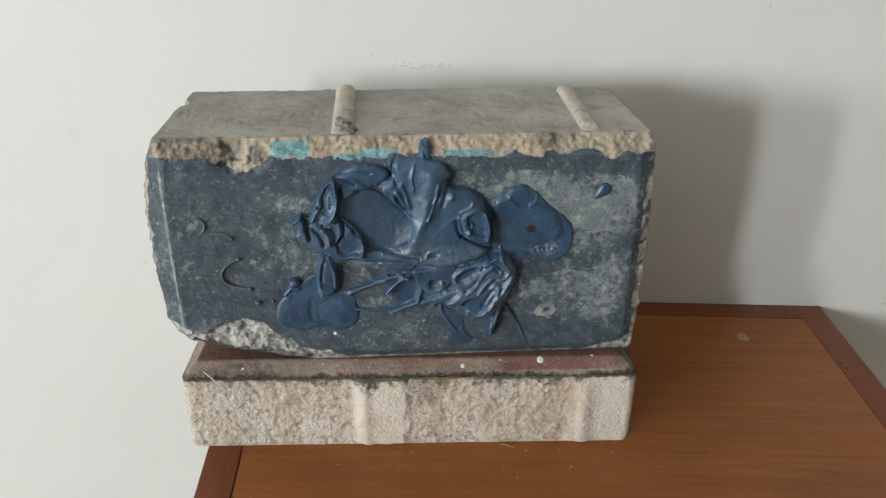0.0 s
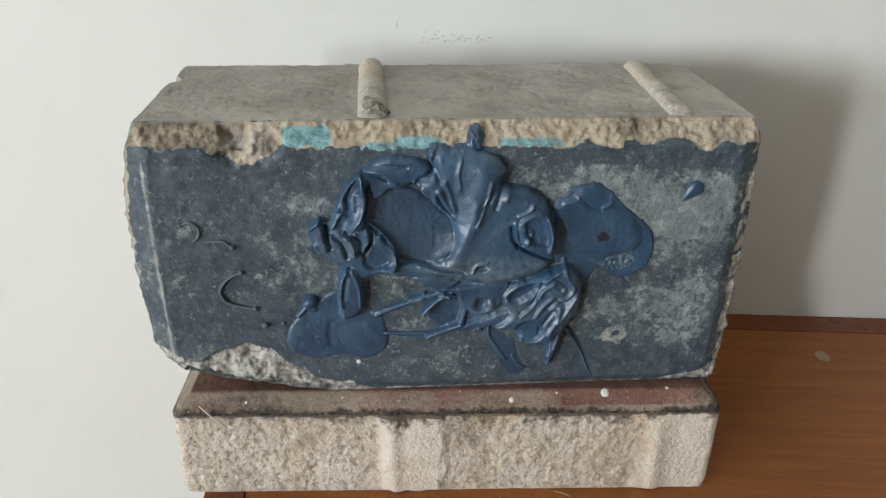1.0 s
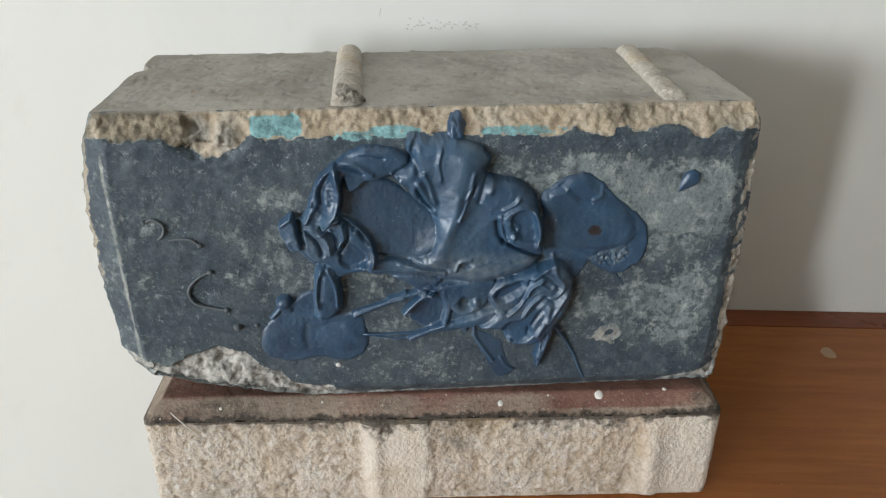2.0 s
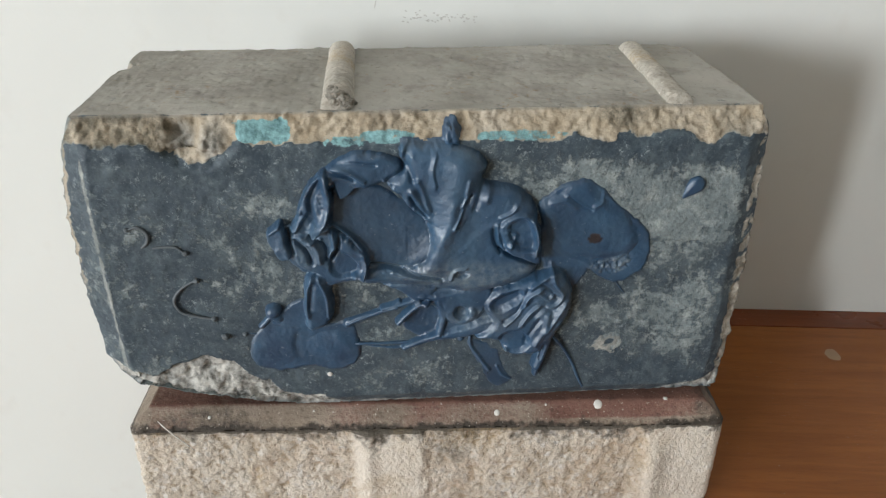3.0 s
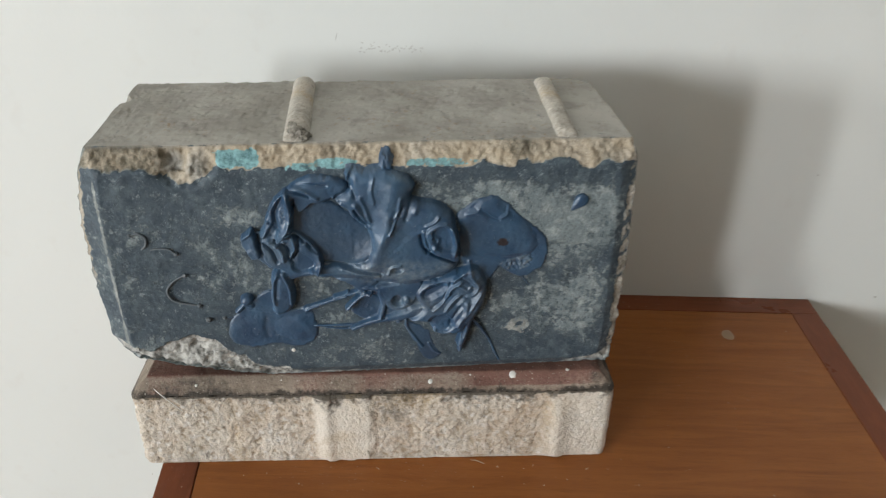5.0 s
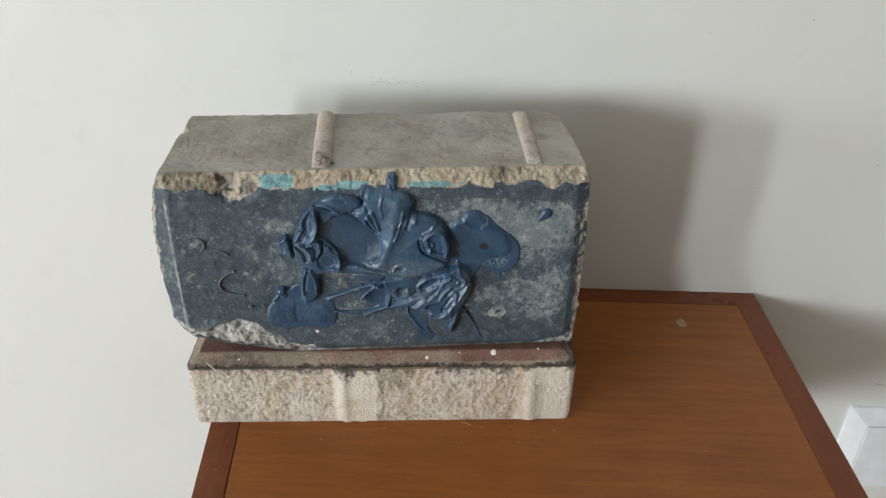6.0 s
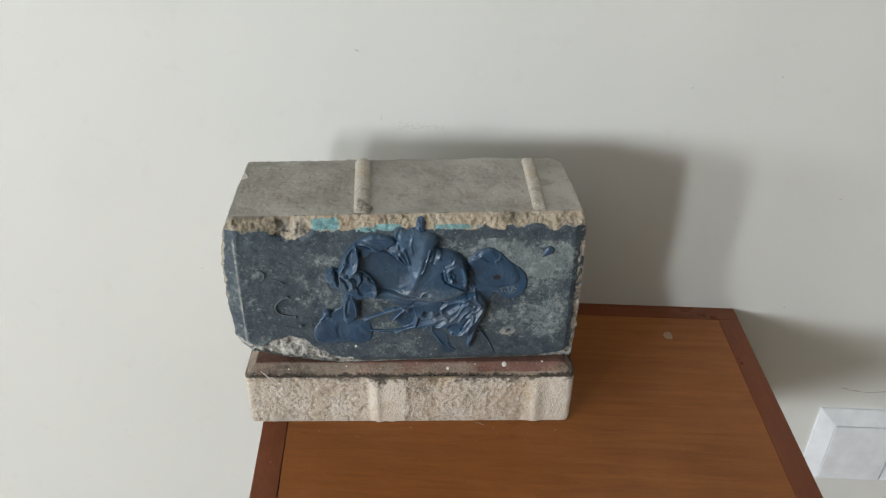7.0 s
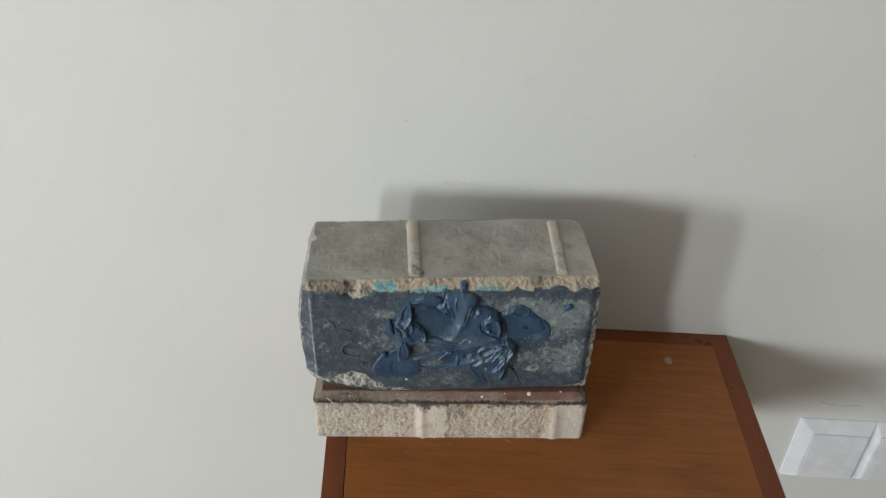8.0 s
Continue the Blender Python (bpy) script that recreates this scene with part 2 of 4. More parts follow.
SEALANT = sealant_rubber()
CRUMB = plain("pale_grit", (0.42, 0.33, 0.23), 0.9)
PENCIL = plain("grey_pencil", (0.50, 0.495, 0.47), 0.8)
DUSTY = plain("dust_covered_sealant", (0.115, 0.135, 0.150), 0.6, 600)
SMUDGE = plain("grey_scuff", (0.62, 0.615, 0.585), 0.8)
WHITE_DRIP = plain("white_paint_drip", (0.80, 0.79, 0.75), 0.5)
GLASS = Nodes("window_glass").done((1, 1, 1), 0.0, Transmission_Weight=1.0, IOR=1.45)

# ---- helpers for meshes ----
def part(name, bm, material, parent=None, label="", smooth=False):
    """Links a bmesh as one mesh object, under a thing where one is given."""
    mesh = bpy.data.meshes.new(name)
    bm.to_mesh(mesh)
    bm.free()
    if smooth:
        mesh.polygons.foreach_set("use_smooth", [True] * len(mesh.polygons))
    mesh.materials.append(material)
    ob = new(name, mesh)
    ob.parent = parent
    return tagged(ob, label)


def box(bm, x0, x1, y0, y1, z0, z1, bevel=0.0):
    made = bmesh.ops.create_cube(bm, size=1, matrix=Matrix.LocRotScale(((x0 + x1) / 2, (y0 + y1) / 2, (z0 + z1) / 2), None, (x1 - x0, y1 - y0, z1 - z0)))
    if bevel:
        edges = list({e for v in made["verts"] for e in v.link_edges})
        bmesh.ops.bevel(bm, geom=edges, offset=bevel, segments=2, affect="EDGES", profile=0.6)
    return bm


def boxed(name, extent, material, parent=None, label="", bevel=0.0):
    return part(name, box(bmesh.new(), *extent, bevel), material, parent, label)


# ---- the room: only the north wall is in view, the rest is added ----
WALL_Y = 0.003
def structure(ob, label, category):
    return tagged(ob, label, category, kind="structure")


structure(boxed("wall_north", (ROOM_LEFT, ROOM_RIGHT, WALL_Y, 0.12, 0, ROOM_TOP), WALL), "off-white painted plaster wall behind the table", "wall")
bm = bmesh.new()
for extent in ((ROOM_BACK, SIDE[0], SILL, HEAD), (SIDE[1], 0.12, SILL, HEAD), (ROOM_BACK, 0.12, 0, SILL), (ROOM_BACK, 0.12, HEAD, ROOM_TOP)):
    box(bm, ROOM_LEFT - 0.2, ROOM_LEFT, *extent)
structure(part("wall_west", bm, UNSEEN_WALL), "unseen beige side wall with a window, added to limit bounced light", "wall")
structure(boxed("wall_east", (ROOM_RIGHT, ROOM_RIGHT + 0.12, ROOM_BACK, 0.12, 0, ROOM_TOP), UNSEEN_WALL), "unseen beige side wall, added to limit bounced light", "wall")
structure(boxed("floor", (ROOM_LEFT, ROOM_RIGHT, ROOM_BACK, WALL_Y, -0.1, 0), FLOOR), "unseen brown wooden floor, added to close the room", "floor")
structure(boxed("ceiling", (ROOM_LEFT, ROOM_RIGHT, ROOM_BACK, WALL_Y, ROOM_TOP, ROOM_TOP + 0.1), CEILING), "unseen white ceiling, added to close the room", "ceiling")
bm = bmesh.new()
edges_x = [ROOM_LEFT - 0.12, *SASHES[0], *SASHES[1], ROOM_RIGHT + 0.12]
for x0, x1 in zip(edges_x[0::2], edges_x[1::2]):
    box(bm, x0, x1, ROOM_BACK - 0.2, ROOM_BACK, SILL, HEAD)
box(bm, edges_x[0], edges_x[-1], ROOM_BACK - 0.2, ROOM_BACK, 0, SILL)
box(bm, edges_x[0], edges_x[-1], ROOM_BACK - 0.2, ROOM_BACK, HEAD, ROOM_TOP)
structure(part("wall_south", bm, UNSEEN_WALL), "unseen beige window wall, added to limit bounced light", "wall")
for n, (x0, x1) in enumerate((*SASHES, SIDE)):
    window = structure(new(f"window_{n + 1}"), "closed window sash with a white frame and clear glass", "window")
    window.matrix_world = pose((x0 + x1) / 2, ROOM_BACK - 0.1, SILL) if n < 2 else pose(ROOM_LEFT - 0.1, (x0 + x1) / 2, SILL, 0, 0, -90)
    half, high = (x1 - x0) / 2, HEAD - SILL
    bm = bmesh.new()
    for extent in ((-half, -half + 0.02, -0.03, 0.03, 0, high), (half - 0.02, half, -0.03, 0.03, 0, high), (-half + 0.02, half - 0.02, -0.03, 0.03, 0, 0.02), (-half + 0.02, half - 0.02, -0.03, 0.03, high - 0.02, high)):
        box(bm, *extent)
    part("window_frame", bm, PLASTIC, window)
    pane = boxed("pane", (-half + 0.018, half - 0.018, -0.004, 0.004, 0.018, high - 0.018), GLASS, window)
    pane.visible_shadow = False

# ---- the small table, fixed to the wall ----
LEFT, RIGHT, FRONT, BACK = -0.0487, 0.3015, -0.2125, 0.0028
TAPER = 0.0235                                    # the left edge runs askew, and so does the front
table = tagged(new("wall_table"), "small red-brown varnished wooden table top fixed to the wall", "table")
table.location = ((LEFT + RIGHT) / 2, (FRONT + BACK) / 2, 0)
half_x, half_y, rail = (RIGHT - LEFT) / 2, (BACK - FRONT) / 2, 0.0155


def left_edge(y):
    return -half_x + TAPER * (half_y - y) / (2 * half_y)


def table_part(name, corners, material, label="", bevel=0.0, low=0.020, top=0.0):
    """A flat board of the table with four corners."""
    bm = bmesh.new()
    rings = [[bm.verts.new((x, y, z)) for x, y in corners] for z in (TABLE_Z - low, TABLE_Z + top)]
    for i in range(4):
        bm.faces.new((rings[0][i], rings[0][(i + 1) % 4], rings[1][(i + 1) % 4], rings[1][i]))
    bm.faces.new(rings[0][::-1]), bm.faces.new(rings[1])
    bmesh.ops.recalc_face_normals(bm, faces=bm.faces)
    bmesh.ops.bevel(bm, geom=list(bm.edges), offset=bevel, segments=2, affect="EDGES", profile=0.6)
    return part(name, bm, material, table, label)


def front_edge(x, inset=0.0):
    return -half_y + 0.062 * (x + half_x - TAPER) + inset


far, gap, lip, inner = half_y - rail, 0.0001, 0.0035, half_x - rail
start = left_edge(-half_y) + rail
table_part("tabletop", ((start, front_edge(start, lip)), (inner, front_edge(inner, lip)), (inner, far), (left_edge(far) + rail, far)), VENEER, "veneered panel with dust and fine scratches", 0.0003, 0.018)
for corners, material in (
    (((left_edge(-half_y), -half_y), (start - gap, front_edge(start)), (left_edge(half_y) + rail - gap, half_y), (left_edge(half_y), half_y)), EDGING),
    (((inner + gap, front_edge(inner)), (half_x, front_edge(half_x)), (half_x, far), (inner + gap, far)), EDGING),
    (((left_edge(far) + rail, far + gap), (half_x, far + gap), (half_x, half_y), (left_edge(half_y) + rail, half_y)), EDGING_X),
    (((start, front_edge(start)), (inner, front_edge(inner)), (inner, front_edge(inner, lip - gap)), (start, front_edge(start, lip - gap))), EDGING_X),
):
    table_part("edging", corners, material, "darker solid edging strip", 0.0005, 0.020, 0.0003)
for side in (-1, 1):
    # a solid triangular bracket under each end, against the wall
    bm = bmesh.new()
    x0, x1 = side * (half_x - 0.028), side * (half_x - 0.046)
    corners = ((half_y, TABLE_Z - 0.0205), (-half_y + 0.028, TABLE_Z - 0.0205), (-half_y + 0.028, TABLE_Z - 0.030), (half_y, TABLE_Z - 0.106))
    rings = [[bm.verts.new((x, y, z)) for y, z in corners] for x in (x0, x1)]
    for i in range(4):
        bm.faces.new((rings[0][i], rings[0][(i + 1) % 4], rings[1][(i + 1) % 4], rings[1][i]))
    bm.faces.new(rings[0][::-1]), bm.faces.new(rings[1])
    bmesh.ops.recalc_face_normals(bm, faces=bm.faces)
    part("bracket", bm, EDGING, table, "triangular wooden bracket")

# ---- wall switch ----
switch = tagged(new("wall_switch"), "white plastic double wall switch plate with two rockers", "switch")
switch.location = (0.3948, WALL_Y, 0.3715)


def cover_ring(x0, x1, z0, z1, left, right, high, low=0.006):
    """A cover plate that slopes up from a thin rim to its opening."""
    bm = bmesh.new()
    outer = [(x0, z0), (x1, z0), (x1, z1), (x0, z1)]
    inner = [(x0 + left, z0 + low), (x1 - right, z0 + low), (x1 - right, z1 - high), (x0 + left, z1 - high)]
    rings = [[bm.verts.new((x, -y, z)) for x, z in some] for some, y in ((outer, 0.0), (outer, 0.0022), (inner, 0.0085), (inner, 0.0))]
    for a, b in zip(rings, rings[1:]):
        for i in range(4):
            bm.faces.new((a[i], a[(i + 1) % 4], b[(i + 1) % 4], b[i]))
    bmesh.ops.bevel(bm, geom=[e for e in bm.edges], offset=0.0004, segments=1, affect="EDGES")
    return bm


for x0, x1, left, right in ((0, 0.0713, 0.0130, 0.0050), (0.0715, 0.1428, 0.0050, 0.0130)):
    part("cover_frame", cover_ring(x0, x1, 0, 0.0812, left, right, 0.0135), PLASTIC, switch)
    bm = box(bmesh.new(), x0 + left + 0.0004, x1 - right - 0.0004, -0.0092, -0.0005, 0.0064, 0.0673, 0.0007)
    part("rocker", bm, PLASTIC, switch)

# ---- stone-like noise on arrays ----
def lattice(ix, iy, iz, seed):
    h = (ix * 374761393 + iy * 668265263 + iz * 2246822519 + seed * 974634777) & 0xFFFFFFFF
    h = ((h ^ (h >> 13)) * 1274126177) & 0xFFFFFFFF
    return ((h ^ (h >> 16)) & 0xFFFF) / 65535.0


TURNED_CELLS = np.array(Euler((0.6, 0.9, 0.4)).to_matrix())


def smooth_noise(p, size, seed=0):
    """Value noise between -1 and 1 at points p (n x 3), with cells of that size."""
    q = p @ TURNED_CELLS / size + 0.37 * seed
    i = np.floor(q).astype(np.int64)
    f = q - i
    f = f * f * (3 - 2 * f)
    total = 0
    for dx in (0, 1):
        for dy in (0, 1):
            for dz in (0, 1):
                weight = (f[:, 0] if dx else 1 - f[:, 0]) * (f[:, 1] if dy else 1 - f[:, 1]) * (f[:, 2] if dz else 1 - f[:, 2])
                total = total + weight * lattice(i[:, 0] + dx, i[:, 1] + dy, i[:, 2] + dz, seed)
    return 2 * total - 1


def rough_noise(p, size, octaves=4, gain=0.5, seed=0):
    return sum(gain**k * smooth_noise(p, size / 2**k, seed + 17 * k) for k in range(octaves))


def step(x, low, high):
    t = np.clip((x - low) / (high - low), 0, 1)
    return t * t * (3 - 2 * t)


def surface(name, verts, quads, material, parent, label="", fields=None, smooth=True):
    """One mesh object from arrays, with named values on its points."""
    mesh = bpy.data.meshes.new(name)
    mesh.from_pydata(verts.tolist(), [], quads.tolist())
    for key, values in (fields or {}).items():
        mesh.attributes.new(key, "FLOAT", "POINT").data.foreach_set("value", np.asarray(values, np.float32))
    mesh.polygons.foreach_set("use_smooth", [smooth] * len(mesh.polygons))
    mesh.materials.append(material)
    mesh.update()
    ob = new(name, mesh)
    ob.parent = parent
    return tagged(ob, label)


def grid_box(low, high, cell):
    """Points and quads of a box whose six sides are even grids, welded; cell: three steps, one per axis."""
    low, high = np.array(low, float), np.array(high, float)
    count = np.maximum(1, np.round((high - low) / np.array(cell))).astype(int)
    points, quads, base = [], [], 0
    for axis in range(3):
        a, b = [k for k in range(3) if k != axis]
        for end in (0, 1):
            ia, ib = np.meshgrid(np.arange(count[a] + 1), np.arange(count[b] + 1), indexing="ij")
            idx = np.zeros((*ia.shape, 3), int)
            idx[..., a], idx[..., b], idx[..., axis] = ia, ib, end * count[axis]
            n = np.arange(ia.size).reshape(ia.shape) + base
            q = np.stack([n[:-1, :-1], n[1:, :-1], n[1:, 1:], n[:-1, 1:]], -1).reshape(-1, 4)
            if (end == 1) == (axis == 1):
                q = q[:, ::-1]
            points.append(idx.reshape(-1, 3))
            quads.append(q)
            base += ia.size
    points, back = np.unique(np.concatenate(points), axis=0, return_inverse=True)
    return low + points * (high - low) / count, back.reshape(-1)[np.concatenate(quads)]


def point_normals(verts, quads):
    a, b, c, d = (verts[quads[:, k]] for k in range(4))
    n = np.cross(c - a, d - b)
    out = np.zeros_like(verts)
    for k in range(4):
        np.add.at(out, quads[:, k], n)
    return out / np.maximum(np.linalg.norm(out, axis=1, keepdims=True), 1e-12)


def round_corners(a, b, size_a, size_b, r):
    """Rounds the four corners of a rectangle, for two arrays of coordinates from 0 to its sizes."""
    qa, qb = np.clip(a, r, size_a - r), np.clip(b, r, size_b - r)
    da, db = a - qa, b - qb
    far = np.maximum(np.hypot(da, db), 1e-12)
    k = np.maximum(np.abs(da), np.abs(db)) / far
    return qa + da * k, qb + db * k


def dent(u, v, cu, cv, ru, rv):
    """1 in the middle of an ellipse, 0 outside it."""
    return np.clip(1 - ((u - cu) / ru) ** 2 - ((v - cv) / rv) ** 2, 0, 1)


MM = 0.001

# ---- the painted paving block, standing on its long side ----
painted_block = tagged(new("paving_block"), "worn slate-painted concrete block smeared with blue sealant, standing on edge", "paving block")
painted_block.matrix_world = pose(-0.038, -0.1423, 0.597, 0, 0, 6.39)
U0, U1, V0, V1, DEEP = -7.0, 198.0, -4.0, 99.0, 77.0


def block_body():
    verts, quads = grid_box((U0, 0, V0), (U1, DEEP, V1), (0.55, 0.9, 0.55))
    u, w, v = verts.T.copy()
    # chamfers round the painted face
    slopes = ((u - U0, 10.0, 6.0), (U1 - u, 6.5, 2.8), (V1 - v, 8.0, 5.5), (v - V0, 6.5, 5.0))
    cut = np.max([deep * np.clip(1 - gap / wide, 0, 1) for gap, wide, deep in slopes], axis=0)
    w = cut + w * (DEEP - cut) / DEEP
    # the end bows, its lower corner is knocked off, and a notch is missing at the back
    edge = np.interp(v, (V0, 10, 16, 19, 42, 66, 75, 91, 99), (0.5, -1.2, -3.2, -4.4, -6.6, -6.8, -6.0, -3.0, 0.8))
    edge = edge + 0.65 * rough_noise(np.stack([0 * u, 0.6 * w, v], 1), 5, 4, 0.6, 79) * step(v, 5, 15) * step(-v, -95, -85)
    edge = edge + step(w, 50, 53) * step(v, 82, 92) * (3.5 - 2.5 * step(w, 55, 62))
    u = np.where(u < 12, 12 - (12 - u) * (12 - edge) / (12 - U0), u)
    far_edge = np.interp(v, (V0, 20, 60, 90, 99), (198, 199.3, 199.3, 198.3, 196)) - 8 * step(w, 66, 79) + 0.5 * rough_noise(np.stack([0 * u, 0.6 * w, v], 1), 4, 4, 0.6, 81)
    u = np.where(u > 165, 165 + (u - 165) * (far_edge - 165) / (U1 - 165), u)
    foot = np.interp(u, (-7, 1, 9, 20, 35, 48, 56), (12.5, 12.2, 10.5, 7.5, 4.0, 0.0, V0)) + 0.8 * rough_noise(np.stack([u, w, 0 * v], 1), 5, 3, 0.6, 77)
    foot = V0 + (foot - V0) * (1 - step(w, 14, 32))
    v = np.maximum(v, foot)
    p = np.stack([u, w, v], 1)
    n = point_normals(p, quads)
    big, mid = rough_noise(p, 14, 4, 0.55, 3), rough_noise(p, 4, 4, 0.6, 5)
    fine = rough_noise(p, 1.6, 3, 0.6, 9)
    front = step(-n[:, 1], 0.25, 0.6) * (w < 30)
    # fracture: the upper arris, a chip in it, the lower corner, and the end arris
    line = 91.9 + 1.0 * mid + 0.9 * big - 5.2 * dent(u, v, 33, 90, 12, 30) - 3.2 * dent(u, v, 179, 90, 4.5, 30) - 1.2 * dent(u, v, 148, 90, 7, 30)
    upper = step(v, line - 0.5, line + 0.5)
    low_line = np.interp(u, (-7, 1, 12, 18, 27, 36, 41, 47, 51, 64, 70, 176, 186, 196), (19, 17, 14, 17.5, 21.5, 18.4, 12.5, 9.9, 5, 3, -2.2, -2.6, 2.2, 5.0)) + 0.8 * mid
    lower = step(low_line - v, -0.4, 0.6)
    end_line = 196.2 + 0.9 * mid + 1.0 * big
    end = step(u, end_line - 0.4, end_line + 0.4) * step(mid + big, -1.1, -0.5)
    left_end = step(edge + 1.0 + 1.1 * mid - u, -0.5, 0.5) * step(v, 40, 52)
    broken = np.clip(front * np.maximum.reduce([upper, lower, end, left_end * 0.9]), 0, 1)
    inner = np.where(front > 0.5, broken, 0)
    push = 0.14 * mid + 0.25 * big + 0.05 * fine
    push = push - inner * (0.4 + 0.4 * np.abs(mid) + 0.6 * big + 0.7 * fine)
    push = push - front * lower * (0.6 + 1.0 * big + 1.1 * np.abs(mid) - 0.9 * fine)
    push = push - front * 0.7 * np.exp(-((v - 56.8 - 0.4 * big) / 0.4) ** 2) * step(u, 164, 167) * step(-u, -186, -180)
    push = push - front * 2.2 * dent(u, v, 34, 92, 12, 8) * (1 + 0.9 * mid)
    push = push - front * 2.6 * dent(u + 1.5 * mid, v + 2 * big, 27.3, 97.0, 2.8, 2.6) - front * 3.0 * dent(u + 2.5 * mid, v + 2 * mid, 30, 93.5, 5.5, 6)
    push = push + front * 1.8 * dent(u, v, 38, 92, 5, 6) * (1 + fine) + front * 0.9 * upper * dent(u, v, 150, 94, 9, 7)
    # worn arrises and the knocked-off back corner
    top = step(n[:, 2], 0.5, 0.9)
    push = push - top * 0.6 * np.clip(mid - 0.3, 0, 1) - top * 0.6 * np.clip(rough_noise(p, 3.2, 3, 0.6, 21) - 0.35 - 0.5 * np.abs(w - 42) / 40, 0, 1)
    arris = np.minimum.reduce([np.abs(u - U0) + np.abs(v - V1), np.abs(w - DEEP) + np.abs(v - V1), np.abs(u - U1) + np.abs(v - V1)])
    push = push - np.clip(1 - arris / 2.4, 0, 1) * (0.8 + 0.9 * mid)
    white_edge = 1.25 * np.exp(-((u - 2.4 - 0.35 * big - 0.25 * mid) / 0.5) ** 2) * (v < 88) * (v > 12) * (0.55 + 0.45 * step(mid + big, -0.5, 0.4))
    # paint: thick in places, scuffed in others
    q = np.stack([u * 0.55, w, v * 1.2], 1)
    patch = rough_noise(q, 17, 5, 0.6, 31)
    paint = 0.70 + 0.22 * patch
    paint = paint + 0.16 * dent(u, v, 25, 82, 60, 10) + 0.10 * dent(u, v, 10, 30, 45, 40) + 0.12 * step(v, 86, 90)
    paint = paint - 0.46 * dent(u, v, 168, 72, 40, 18) - 0.22 * dent(u, v, 172, 60, 26, 14) - 0.30 * dent(u, v, 47, 73, 14, 6)
    paint = paint - 0.13 * dent(u, v, 155, 38, 50, 34) - 0.14 * dent(u, v, 50, 48, 22, 16) - 0.14 * dent(u, v, 85, 36, 16, 12) - 0.12 * dent(u, v, 95, 14, 40, 9)
    paint = paint - 1.1 * dent(u + 1.2 * mid, v + 1.0 * mid, 157.5, 20.8, 4.4, 3.5) + 1.5 * dent(u + 0.8 * mid, v + 0.5 * mid, 157.7, 20.9, 2.2, 1.7)
    paint = paint - 0.22 * dent(u, v, 178, 42, 20, 30) - 0.10 * dent(u, v, 130, 80, 30, 10) + 0.22 * step(v, 83, 87)
    paint = paint + 0.28 * step(u, 190, 194) + 0.25 * step(-v, -8, -4) * 0.5 - 0.35 * dent(u, v, 13, 64, 4.5, 5)
    paint = np.where(front > 0.3, paint - 0.7 * white_edge, 0)
    paint = paint * (1 - broken) - 0.3 * broken
    paint = np.where(front < 0.3, 0.0, paint)
    ragged = 0.35 * mid + 0.3 * fine
    teal = np.maximum.reduce([
        step(u, 43.5 + 2 * mid, 45.5 + 2 * mid) * step(-u, -61 - 1.5 * mid, -58.5 - 1.5 * mid) * step(v, 91.4 + 0.8 * mid, 92.8 + 0.8 * mid) * step(-v, -97.8 - 0.6 * mid, -96.8 - 0.6 * mid),
        0.62 * step(dent(u, v, 76, 91.8, 9, 2.0) * (1 + 1.6 * ragged), 0.15, 0.6),
        0.66 * step(dent(u, v, 87, 92.9, 10, 2.3) * (1 + 1.6 * ragged), 0.15, 0.6),
        0.66 * step(dent(u, v, 124, 92.6, 18, 1.8) * (1 + 1.6 * ragged), 0.15, 0.6)]) * front
    push = push + 0.8 * teal * inner * (0.4 * np.abs(mid) + 0.6 * big + 0.7 * fine)
    done = p + n * push[:, None]
    ring = front * np.clip(1.6 * dent(u + 2.6 * mid, v + 2.2 * fine, 157.5, 20.8, 4.4, 3.4) - 2.6 * dent(u + 1.5 * fine, v + 1.2 * mid, 157.9, 20.6, 2.2, 1.7), 0, 0.8) * step(fine + 0.5 * mid, -0.5, 0.3)
    fields = {"paint": paint - ring, "broken": np.clip(broken + 0.45 * white_edge * front + 0.75 * ring, 0, 1), "teal": teal, "top": np.maximum(top, step(w, 24, 32)), "soil": np.clip(1.2 * dent(u, v, 4, 96, 34, 12) + 0.9 * dent(u, v, 154, 97, 9, 4) + 0.5 * dent(u, v, 186, 95, 8, 8) + 0.4 * np.clip(big, 0, 1), 0, 1), "ashen": np.clip(ring + lower + white_edge + 0.6 * end + 0.8 * dent(u, v, 39, 92, 5, 7) + 0.9 * dent(u, v, 30, 94, 4, 5), 0, 1)}
    surface("body", done * MM, quads, PAINTED, painted_block, "slate-blue paint worn down to grey concrete, chipped along its edges", fields)


block_body()


